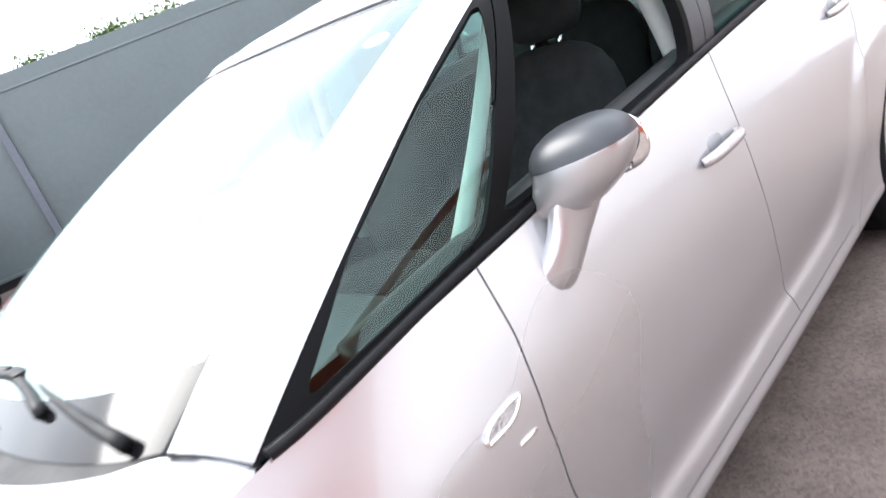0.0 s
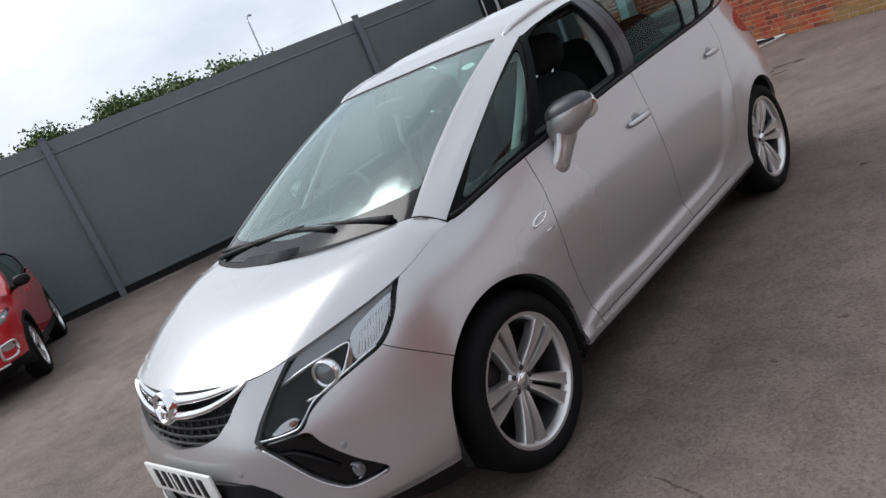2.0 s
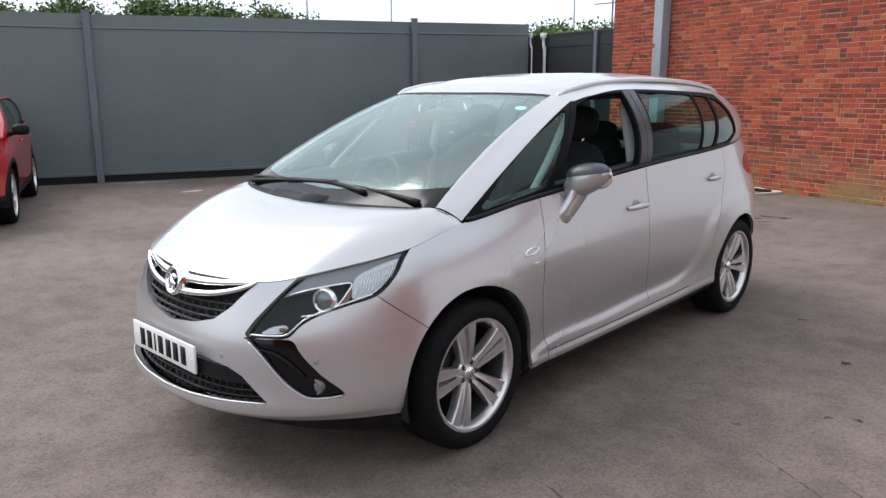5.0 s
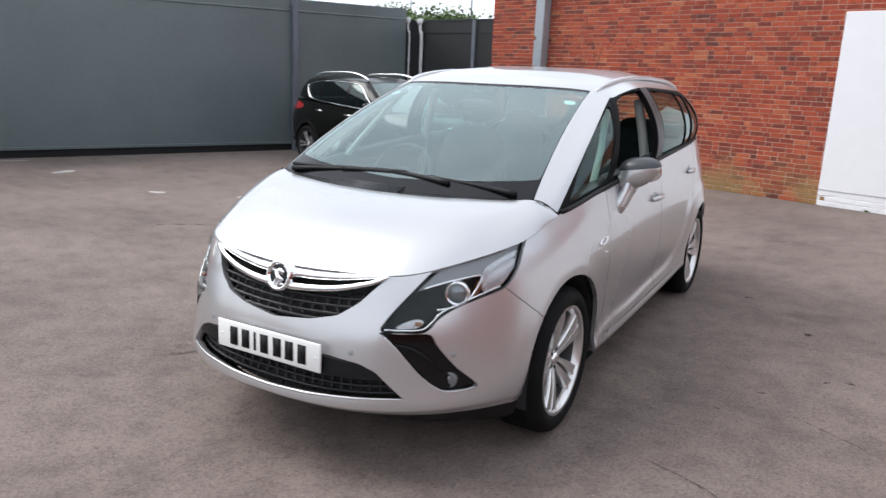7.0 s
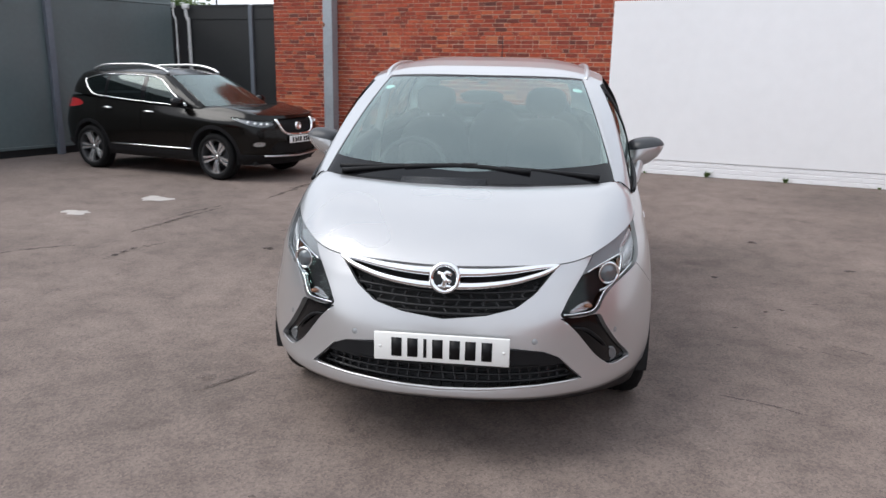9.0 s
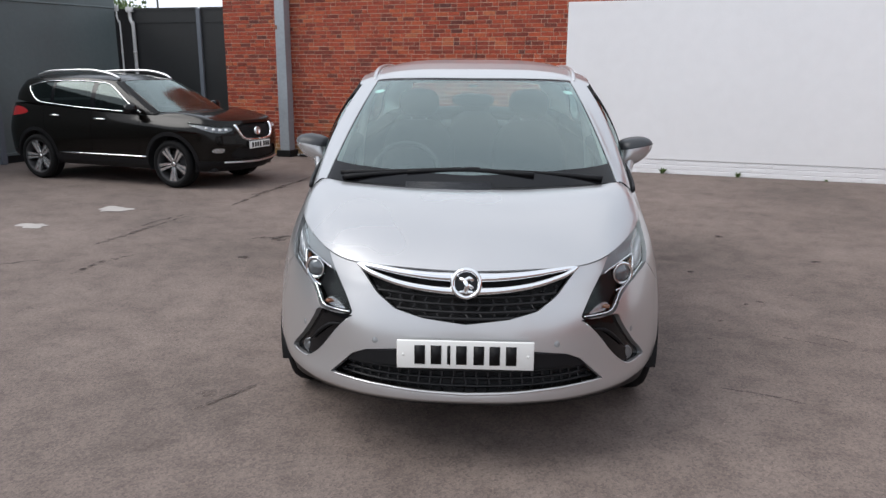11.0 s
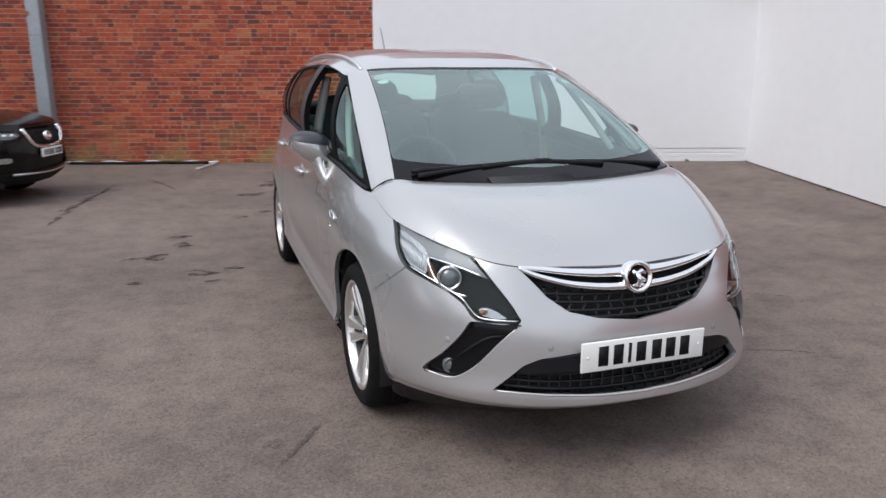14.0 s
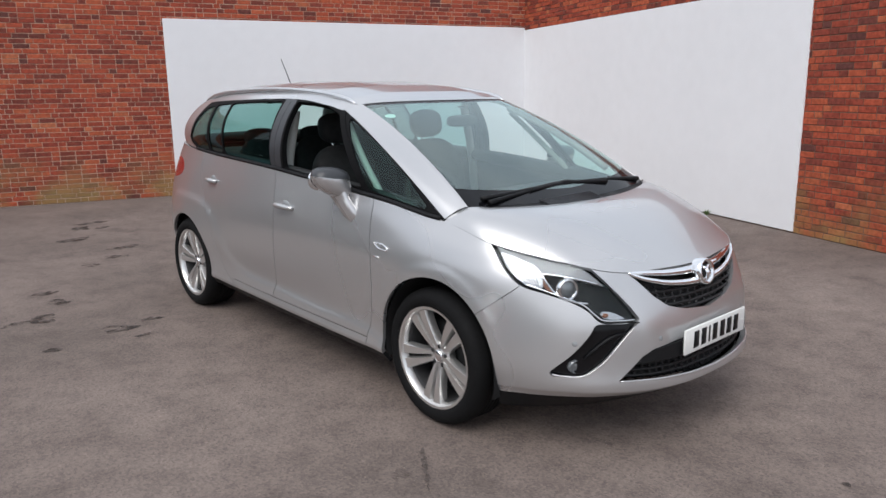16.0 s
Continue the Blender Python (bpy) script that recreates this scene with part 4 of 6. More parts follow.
def copy_part(ob, parent, m):
    """A copy of a part and its pieces under parent, sharing the meshes."""
    c = ob.copy()
    scene.collection.objects.link(c)
    c.parent = parent
    c.matrix_basis = m
    for k in ob.children:
        d = k.copy()
        scene.collection.objects.link(d)
        d.parent = c
    return c


# ---- silver people carrier ----
RAILS = [
    [(0, -.79, .218), (.25, -.775, .217), (.47, -.70, .215), (.65, -.57, .210), (.79, -.40, .212), (.832, 0, .22), (.84, .45, .225), (.84, 1.4, .235), (.83, 2.3, .25), (.79, 2.9, .25), (.690, 3.31, .28), (.48, 3.53, .30), (0, 3.59, .30)],
    [(0, -.948, .300), (.25, -.931, .302), (.47, -.856, .304), (.67, -.69, .302), (.82, -.40, .29), (.852, 0, .275), (.878, .45, .278), (.88, 1.4, .29), (.865, 2.3, .30), (.83, 2.9, .31), (.722, 3.34, .35), (.48, 3.60, .36), (0, 3.68, .36)],
    [(0, -.975, .334), (.25, -.957, .336), (.47, -.884, .340), (.69, -.705, .340), (.838, -.40, .33), (.861, 0, .32), (.876, .45, .32), (.876, 1.4, .33), (.864, 2.3, .345), (.840, 2.9, .355), (.730, 3.34, .39), (.48, 3.61, .41), (0, 3.69, .41)],
    [(0, -.945, .42), (.25, -.935, .425), (.47, -.872, .43), (.69, -.695, .42), (.852, -.40, .43), (.877, 0, .43), (.878, .45, .42), (.870, 1.4, .42), (.866, 2.3, .44), (.855, 2.9, .45), (.740, 3.35, .48), (.48, 3.62, .50), (0, 3.70, .50)],
    [(0, -.930, .575), (.25, -.912, .58), (.47, -.852, .60), (.675, -.68, .60), (.848, -.36, .60), (.886, 0, .60), (.896, .45, .58), (.902, 1.4, .58), (.885, 2.3, .60), (.872, 2.9, .62), (.745, 3.35, .64), (.48, 3.62, .66), (0, 3.70, .66)],
    [(0, -.895, .705), (.25, -.870, .71), (.47, -.805, .725), (.655, -.64, .745), (.815, -.36, .76), (.877, 0, .76), (.903, .45, .76), (.908, 1.4, .78), (.882, 2.3, .80), (.856, 2.88, .82), (.735, 3.32, .84), (.48, 3.58, .86), (0, 3.66, .86)],
    [(0, -.876, .757), (.25, -.849, .76), (.47, -.784, .773), (.64, -.628, .806), (.787, -.335, .845), (.842, -.02, .875), (.875, .45, .915), (.888, 1.4, .955), (.858, 2.3, .99), (.826, 2.80, 1.01), (.712, 3.24, 1.03), (.46, 3.52, 1.03), (0, 3.61, 1.03)],
    [(0, -.856, .802), (.25, -.828, .806), (.47, -.764, .815), (.615, -.615, .852), (.757, -.31, .912), (.788, -.022, .983), (.842, .45, 1.045), (.858, 1.4, 1.118), (.829, 2.3, 1.155), (.792, 2.76, 1.183), (.684, 3.13, 1.205), (.43, 3.42, 1.20), (0, 3.51, 1.20)],
]
GLASS_BASE = [(0, -.20, 1.03), (.25, -.19, 1.035), (.45, -.165, 1.042), (.60, -.125, 1.046), (.70, -.075, 1.045), (.781, -.008, .990), (.828, .45, 1.052), (.846, 1.4, 1.125), (.819, 2.3, 1.162), (.783, 2.76, 1.190), (.674, 3.12, 1.212), (.43, 3.40, 1.21), (0, 3.49, 1.21)]
GLASS_TOP = [(0, .80, 1.515), (.25, .815, 1.515), (.42, .845, 1.512), (.51, .875, 1.508), (.575, .905, 1.50), (.672, .93, 1.472), (.695, 1.06, 1.497), (.706, 1.42, 1.532), (.692, 2.25, 1.520), (.668, 2.64, 1.503), (.612, 2.93, 1.484), (.36, 3.14, 1.505), (0, 3.22, 1.515)]
HOOD_BACK = [(0, -.265, 1.027), (.25, -.25, 1.030), (.45, -.21, 1.037), (.60, -.152, 1.042), (.702, -.083, 1.043), (.782, -.016, .986)]
SPINE = [0.80, 1.0, 1.25, 1.6, 2.0, 2.4, 2.75, 3.05, 3.22], [1.515, 1.565, 1.603, 1.632, 1.640, 1.628, 1.600, 1.562, 1.515]
HUB_Z = 0.330

HEADLIGHT = [(4.03, .93), (3.5, .905), (3.0, .875), (2.6, .83), (2.32, .775), (2.06, .70), (1.93, .648), (1.90, .622), (2.2, .621), (2.56, .624), (2.72, .668), (2.95, .703), (3.3, .734), (3.63, .762), (3.82, .815), (3.95, .88)]
FOG = [(1.90, .617), (2.2, .614), (2.62, .614), (2.69, .59), (2.79, .55), (3.0, .48), (3.28, .402), (3.05, .396), (2.85, .398), (2.7, .42), (2.5, .466), (2.2, .555), (2.0, .598)]
GRILLE = [(-1, .95), (1.84, .95), (1.82, .815), (1.64, .772), (1.42, .713), (1.1, .660), (.65, .632), (0, .613), (-1, .613)]
LOWER_GRILLE = [(-1, .515), (1.0, .508), (1.62, .494), (1.88, .470), (2.32, .372), (1.6, .368), (.85, .358), (0, .350), (-1, .350)]


def people_carrier():
    car = thing("people_carrier", "silver metallic people carrier with open front windows on the asphalt", "car")
    flare = region([(.40, .335), (1.0, .372), (1.45, .393), (1.78, .402), (1.97, .440), (2.10, .53), (2.19, .64), (2.27, .74), (2.45, .82), (2.75, .845), (3.05, .81), (3.2, .6), (3.2, .0), (.40, .0)], [1, 2])

    def sculpt(P):
        """The flared sill and wheel arches, and the hollow above the sill."""
        soft = lambda t: np.clip(t, 0, 1) ** 2 * (3 - 2 * np.clip(t, 0, 1))
        d = 0.012 * soft((0.026 - flare(P)) / 0.044)
        for y0, z0, r in ((-0.025, 0.345, 0.385), (2.755, 0.335, 0.372)):
            d += (0.0035 if y0 < 1 else 0.003) * soft((r + 0.068 - np.hypot(P[:, 1] - y0, P[:, 2] - z0)) / 0.030)
        return np.where((P[:, 0] > 0.55) & (P[:, 1] < 3.1) & (P[:, 1] > -0.52), d, 0.0) * soft((P[:, 1] + 0.55) / 0.12)

    sk = Skin(RAILS, GLASS_BASE, GLASS_TOP, HOOD_BACK, spine=SPINE, screen=0.68, shape=sculpt, bulge=0.048, crown=0.050, arch=0.030, pillar=(1, .25, .25, 1))
    G = 0.0022
    def off_arch(y0, z0, r):
        return lambda V: np.where(V[:, 0] > 0.3, r - np.hypot(V[:, 1] - y0, V[:, 2] - z0), -1.0)
    sc = (0.2, 1)
    r_head = region(HEADLIGHT, [3, 2], scale=sc)
    r_fog = region(FOG, [3, 2], scale=sc)
    r_gr = region(GRILLE, [3, 2], scale=sc, smooth=False)
    r_lg = region(LOWER_GRILLE, [3, 2], scale=sc, smooth=False)
    far = lambda fun: (lambda V: np.where(V[:, 3] < 6, fun(V), 1.0))
    skin = sk.lower
    for y0, z0, r in ((-0.025, 0.345, 0.385), (2.755, 0.335, 0.372)):
        skin = clip(skin, off_arch(y0, z0, r))
    dam = clip(skin, lambda V: V[:, 4] - 0.128)
    skin = clip(skin, lambda V: 0.128 - V[:, 4])
    panel("air_dam", dam, BLACK_TRIM, car, "black plastic air dam and sill underside", 0.02, "mid")
    # a dark inner shell behind every gap
    inner = skin
    for r in (r_gr, r_lg, r_fog, r_head):
        inner = clip(inner, outside(r))
    panel("inner_shell", shifted(inner, -0.024), DARK_VOID, car, "", 0, "mid")

    head = clip(skin, r_head)
    fog = clip(skin, r_fog)
    grille = clip(skin, far(r_gr))
    low_gr = clip(skin, far(r_lg))
    for r in (r_head, r_fog):
        skin = clip(skin, outside(r, G))
    for r in (r_gr, r_lg):
        skin = clip(skin, outside(far(r), G))
    tail_r = region([(9.38, 1.085), (9.20, 1.03), (9.34, .965), (10.1, .93), (10.7, 1.0), (10.4, 1.09), (9.8, 1.105)], [3, 2], scale=sc)
    tail = clip(skin, tail_r)
    skin = clip(skin, outside(tail_r, G))
    panel("tail_light", tail, RED_LENS, car, "red tail light lens", 0.02)

    seam = lambda gap: (lambda V: (V[:, 2] - 0.757 + 0.272 * (V[:, 3] - 3.65)) + gap)
    bumper = clip(clip(skin, lambda V: V[:, 1] - 0.2), seam(G))
    rest = clip(skin, lambda V: -seam(-G)(V))
    edge_f = [.25, .36, .48, .62, .76, .915, 1.05], [.50, .475, .44, .416, .416, .444, .448]
    edge_b = [.25, .385, .58, .80, 1.0, 1.12], [1.50, 1.47, 1.405, 1.385, 1.39, 1.40]
    edge_r = [.25, .31, .40, .55, .67, .90, 1.05, 1.19], [2.02, 2.05, 2.18, 2.26, 2.32, 2.44, 2.50, 2.47]
    wing = clip(rest, line_y(*edge_f, gap=G))
    rest = clip(rest, lambda V: -line_y(*edge_f, gap=-G)(V))
    sill_z = lambda V: np.interp(V[:, 1], [.3, 1.4, 2.2], [.318, .330, .345])
    sill = clip(clip(rest, lambda V: V[:, 2] - sill_z(V) + G), lambda V: V[:, 1] - 2.05)
    doors = clip(rest, lambda V: np.where(V[:, 1] < 2.05, sill_z(V) - V[:, 2] + G, -1.0))
    door_f = clip(doors, line_y(*edge_b, gap=G))
    doors = clip(doors, lambda V: -line_y(*edge_b, gap=-G)(V))
    door_r = clip(doors, line_y(*edge_r, gap=G))
    quarter = clip(doors, lambda V: -line_y(*edge_r, gap=-G)(V))
    front_bumper = panel("front_bumper", bumper, SILVER, car, "", 0.03, "mid")[0]
    panel("front_wing", wing, SILVER, car, "", 0.02)
    panel("sill", sill, SILVER, car, "", 0.02)
    doors_f = panel("front_door", door_f, SILVER, car)
    doors_r = panel("rear_door", door_r, SILVER, car)
    panel("rear_body", quarter, SILVER, car, "", 0.02, "mid")
    panel("bonnet", sk.hood, SILVER, car, "", 0.02, "mid")
    panel("cowl", sk.cowl, BLACK_TRIM, car, "black plastic cowl under the windscreen", 0.02, "mid")

    # cabin: windscreen, pillars, side windows
    cab = sk.cabin
    edge_u = lambda V: 3.93 - 0.55 * V[:, 4] * (1 - V[:, 4])
    screen = clip(cab, lambda V: V[:, 3] - edge_u(V))
    frit_in = lambda V: np.maximum.reduce([V[:, 3] - edge_u(V) + 0.05, 0.085 + 0.012 * V[:, 3] - V[:, 4], V[:, 4] - 0.975])
    ws = panel("windscreen", shifted(clip(screen, frit_in), -0.004), SCREEN_GLASS, car, "clear green windscreen", 0, "mid")[0]
    panel("windscreen_border", shifted(clip(screen, lambda V: -frit_in(V)), -0.004), GLOSS_BLACK, car, "gloss black printed edge of the windscreen", 0.004, "mid")
    rest = clip(cab, lambda V: edge_u(V) - V[:, 3])
    pillar = clip(rest, lambda V: V[:, 3] - 4.97)
    rest = clip(rest, lambda V: 4.97 - V[:, 3])
    side_r = region([(-.3, .9), (.6, .96), (1.4, 1.04), (2.2, 1.10), (2.60, 1.172), (2.735, 1.228), (2.765, 1.262), (2.715, 1.40), (2.655, 1.478), (2.52, 1.60), (1.5, 1.62), (.7, 1.6), (-.3, 1.5)], [1, 2], smooth=False)
    side = clip(rest, lambda V: np.where(V[:, 3] < 10, side_r(V), 1.0))
    rear = clip(rest, lambda V: np.where(V[:, 3] < 10, -side_r(V), -1.0))
    rear_glass_r = lambda V: np.maximum.reduce([10.4 - V[:, 3], 0.04 - V[:, 4], V[:, 4] - 0.92])
    panel("windscreen_pillar", pillar, SILVER, car, "", 0.02)
    panel("rear_pillar", clip(rear, lambda V: -rear_glass_r(V)), SILVER, car, "", 0.02, "mid")
    panel("rear_window", clip(rear, rear_glass_r), GLASS, car, "", 0, "mid")
    panes = [
        ("quarter_window", [(.085, 1.022), (.28, 1.164), (.55, 1.310), (.845, 1.436), (.505, 1.083)], car, True),
        ("front_opening", [(.560, 1.088), (.925, 1.452), (1.06, 1.494), (1.20, 1.510), (1.347, 1.517), (1.320, 1.128), (.9, 1.100)], None, False),
        ("window", [(1.474, 1.142), (1.511, 1.517), (1.83, 1.514), (2.190, 1.502), (2.160, 1.33), (2.128, 1.172), (1.8, 1.158)], doors_r, True),
        ("fixed_window", [(2.212, 1.500), (2.182, 1.33), (2.150, 1.177), (2.350, 1.181), (2.390, 1.33), (2.428, 1.488)], doors_r, True),
        ("rear_side_window", [(2.388, 1.184), (2.426, 1.33), (2.464, 1.483), (2.580, 1.466), (2.652, 1.412), (2.712, 1.315), (2.738, 1.255), (2.590, 1.192)], car, True),
    ]
    frame_side = side
    for name, outline, par, glazed in panes:
        r = region(rounded(outline, 0.010), [1, 2], smooth=False)
        pane = clip(clip(side, lambda V: V[:, 3] - 10), r)
        frame_side = clip(frame_side, outside(r))
        if glazed:
            panel(name, shifted(pane, -0.006), GLASS if name == "quarter_window" else TINT_GLASS if name == "window" else REAR_GLASS, par, "", 0)
    cut1 = lambda V: V[:, 1] - 0.44 - (V[:, 2] - 1.05) * 1.12
    frame_q = clip(frame_side, cut1)
    frame_d = clip(frame_side, lambda V: 0.004 - cut1(V))
    panel("quarter_frame", frame_q, FRAME_BLACK, car, "black frame of the quarter window", 0.012)
    f1 = clip(frame_d, lambda V: V[:, 1] - 1.418)
    f2 = clip(clip(frame_d, lambda V: 1.422 - V[:, 1]), lambda V: V[:, 1] - 2.380 - (V[:, 2] - 1.33) * .28)
    f3 = clip(frame_d, lambda V: 2.384 + (V[:, 2] - 1.33) * .28 - V[:, 1])
    bar = lambda V: V[:, 1] - 0.95 - (V[:, 2] - 1.30) * 0.6
    panel("division_bar", clip(f1, bar), FRAME_BLACK, doors_f, "black window division bar", 0.03)
    f1 = clip(f1, lambda V: -bar(V))
    lean = lambda V, y: V[:, 1] - y - (V[:, 2] - 1.30) * 0.04
    panel("window_frame", clip(f1, lambda V: lean(V, 1.352)), FRAME_BLACK, doors_f, "black window frame", 0.03)
    panel("pillar_cover", clip(f1, lambda V: 0.001 - lean(V, 1.352)), GREY_TRIM, doors_f, "dark grey pillar cover", 0.03)
    panel("window_frame", clip(f2, lambda V: 0.001 - lean(V, 1.480)), FRAME_BLACK, doors_r, "black window frame", 0.008)
    panel("pillar_cover", clip(f2, lambda V: lean(V, 1.480)), GREY_TRIM, doors_r, "dark grey pillar cover", 0.02)
    panel("rear_side_frame", f3, FRAME_BLACK, car, "", 0.008)
    panel("roof", sk.roof, SILVER, car, "", 0.01, "mid")

    # joint between the wing and the windscreen pillar
    seam_line = [(.706, -.086, 1.0465), (.730, -.064, 1.036), (.758, -.036, 1.012), (.786, -.010, .984)]
    pair("pillar_joint", tube(spline(seam_line, 12), 0.0032, 6), DARK_VOID, car)
    # belt strip along the windows
    belt = [(p[0] + 0.006, p[1], p[2] + 0.004) for p in spline(GLASS_BASE, NS, True)[101:176:3]]
    pair("belt_strip", tube(belt, 0.011, 6), BLACK_TRIM, car, "black rubber belt strip")
    # dark trim along the inside of the doors
    inside = [(p[0] - 0.062, p[1], p[2] - 0.018) for p in spline(GLASS_BASE, NS, True)[112:178:3]]
    tail_trim = [(p[0] * 0.92, p[1] - 0.065, p[2] - 0.012) for p in spline(GLASS_BASE, NS, True)[178:241:3]]
    mesh_object("tailgate_trim", *tube([(-x, y, z) for x, y, z in tail_trim] + tail_trim[::-1], 0.045, 10), TRIM_DARK, car, "dark inner tailgate trim")
    # added slab, blocks the bright view through the rear windows
    mesh_object("load_cover", *box(-.62, .62, 2.50, 3.32, 1.10, 1.125, .008), TRIM_DARK, car, "dark load cover behind the seats")
    pair("door_trim", tube(inside, 0.042, 10), TRIM_DARK, car, "dark inner door trim")
    # door handles
    for parents, (y, z) in ((doors_f, (1.262, .922)), (doors_r, (2.285, .985))):
        u = float(np.interp(y, [.45, 1.4, 2.3, 2.85], [6, 7, 8, 9]))
        pts = [sk.at(u + d, z + 0.018 * d, o) for d, o in ((-.098, .004), (-.078, .018), (-.03, .026), (.03, .028), (.078, .022), (.098, .006))]
        pts = spline(pts, 15)
        pair("door_handle", tube(pts, [0.011 + 0.004 * math.sin(math.pi * i / 14) for i in range(15)], 10), SILVER, parents, "silver door handle")
        c = sk.at(u, z, -0.006)
        # greyer than the door paint: the hollow's shade is put into this colour
        pair("handle_recess", blob(*(c + [0, -.008, .006]), .0090, .044, .032, 2.2), GREY_PAINT, parents, "shadowed hollow behind the handle")
    # side repeaters
    rim_path = [(5.725, .810), (5.84, .814), (5.90, .834), (5.885, .840), (5.785, .835), (5.73, .821), (5.725, .810)]
    rp = [sk.at(u, z, 0.004) for u, z in rim_path[:-1]]
    lamp = pair("side_repeater", (rp, [tuple(range(6))]), CLEAR_LAMP, car, "clear side repeater in a chrome edge")
    pair("chrome_edge", tube(spline([sk.at(u, z, 0.003) for u, z in rim_path], 30), .0045, 6), CHROME, lamp, "chrome edge")
    badge = tube([sk.at(5.83 + d * .6, .770, 0.001) for d in (0, .04, .08, .12)], 0.004, 6)
    pair("trim_badge", badge, CHROME, car, "small chrome trim badge")

    # grille
    panel("grille", shifted(grille, -0.055), DARK_VOID, car, "black honeycomb grille in a chrome-winged opening", 0, "mid")
    gr = [o for o in car.children if o.name.startswith("grille")][0]
    lo = [(1.84, .816), (1.64, .772), (1.42, .713), (1.1, .660), (.65, .632), (0, .613)]
    edge_z = lambda u: np.interp(u, [q[0] for q in reversed(lo)], [q[1] for q in reversed(lo)])
    for k, z in enumerate((.712, .684, .656, .632)):
        us = [u for u in np.linspace(0, 1.7, 35) if edge_z(u) < z + .016 * (u / 1.6) ** 2 + 0.004]
        if len(us) > 2:
            half = [sk.at(u, z + .016 * (u / 1.6) ** 2, -0.020) for u in us]
            full = [p * [-1, 1, 1] for p in reversed(half[1:])] + half
            mesh_object("grille_bar", *tube(full, 0.0062, 6), MESH_BAR, gr)
    for u in np.arange(0, 1.6, 0.205):
        z0, z1 = float(edge_z(u)), .728 + .03 * (u / 1.6) ** 2
        if z1 - z0 > 0.015:
            strip = tube([sk.at(u + (.030 if k % 2 else -.030), z, -0.021) for k, z in enumerate(np.linspace(z0, z1, 6))], 0.0052, 5)
            mesh_object("grille_bar", *strip, MESH_BAR, gr)
            if u > 0:
                mesh_object("grille_bar", *other_side(strip), MESH_BAR, gr)
    for knots, r0, r1, out in ((((0, .781), (.5, .783), (1.0, .791), (1.45, .804), (1.80, .818)), .0215, .006, -.006), (((0, .731), (.5, .736), (1.0, .750), (1.45, .776), (1.68, .796), (1.80, .811)), .0165, .004, .004)):
        half = spline([sk.at(u, z, out) for u, z in knots], 26)
        full = [p * [-1, 1, 1] for p in half[::-1][:-1]] + list(half)
        rad = [r1 + (r0 - r1) * (1 - abs(i - 25) / 25) ** 0.7 for i in range(51)]
        mesh_object("chrome_bar", *tube(full, rad, 12), CHROME, gr, "polished chrome grille bar")
    eb = pose(0, -0.890, 0.766, 78, 0, 0)
    emblem = mesh_object("emblem", *moved(lathe([(0.0, 0.006), (0.044, 0.006), (0.047, 0.016), (0.055, 0.018), (0.061, 0.010), (0.062, -0.03)], 48, "z"), eb), CHROME, gr, "round chrome emblem")
    mesh_object("emblem_field", *moved(lathe([(0.0, 0.0075), (0.043, 0.0075)], 40, "z"), eb), GLOSS_BLACK, emblem)
    mesh_object("emblem_shape", *moved(join(tube([(-.026, .020, .010), (-.006, .012, .012), (.010, .022, .012), (.026, .012, .010)], .0095, 8), tube([(-.006, .012, .012), (.004, -.008, .013), (-.006, -.034, .010)], .011, 8), tube([(.006, -.004, .012), (.024, -.016, .010)], .009, 8)), eb), CHROME, emblem)

    # lower grille
    panel("lower_grille", shifted(low_gr, -0.060), DARK_VOID, car, "black honeycomb lower air intake", 0, "mid")
    lg = [o for o in car.children if o.name.startswith("lower_grille")][0]
    for z in (.378, .402, .426):
        us = [u for u in np.linspace(0, 2.25, 40) if u < np.interp(z, [.36, .372, .470, .50], [2.33, 2.30, 1.88, 1.6])]
        half = [sk.at(u, z + .006 * (u / 2) ** 2, -0.044) for u in us]
        mesh_object("grille_bar", *tube([p * [-1, 1, 1] for p in reversed(half[1:])] + half, 0.0060, 6), MESH_BAR, lg)
    for u in np.arange(0, 2.2, 0.18):
        top_z = .47 if u < 1.8 else .47 - (u - 1.8) * .2
        strip = tube([sk.at(u + (.014 if k % 2 else -.014), z, -0.045) for k, z in enumerate(np.linspace(.354 + .008 * u, top_z, 5))], 0.0055, 5)
        mesh_object("grille_bar", *strip, MESH_BAR, lg)
        if u > 0:
            mesh_object("grille_bar", *other_side(strip), MESH_BAR, lg)
    lintel = clip(low_gr, region([(-1, .53), (2.0, .53), (2.02, .440), (1.6, .446), (-1, .450)], [3, 2], scale=sc, smooth=False))
    W = np.array(lintel[0], float)
    W[:, :3] += normals(lintel) * (0.030 * np.clip(1 - (W[:, 3:4] / 1.9) ** 2, 0, 1) - 0.006)
    panel("intake_lintel", (W, lintel[1]), BLACK_TRIM, lg, "smooth black plastic strip", 0.05, "mid")

    # bright turned edges of the bumper openings
    lip = [sk.at(u, z, -0.003) for u, z in ((0, .348), (.5, .352), (.85, .356), (1.25, .362), (1.6, .366), (2.0, .370), (2.30, .371))]
    half = list(spline(lip, 26))
    mesh_object("bumper_lip", *tube([p * [-1, 1, 1] for p in half[::-1][:-1]] + half, [.0035 + .0035 * (1 - abs(i - 25) / 25) ** .5 for i in range(51)], 8), SILVER, front_bumper)
    edge = [sk.at(u, z, -0.003) for u, z in ((1.98, .602), (2.2, .553), (2.5, .463), (2.7, .417), (2.85, .396), (3.05, .393), (3.25, .399))]
    pair("corner_lip", tube(spline(edge, 26), .0042, 8), SILVER, front_bumper)

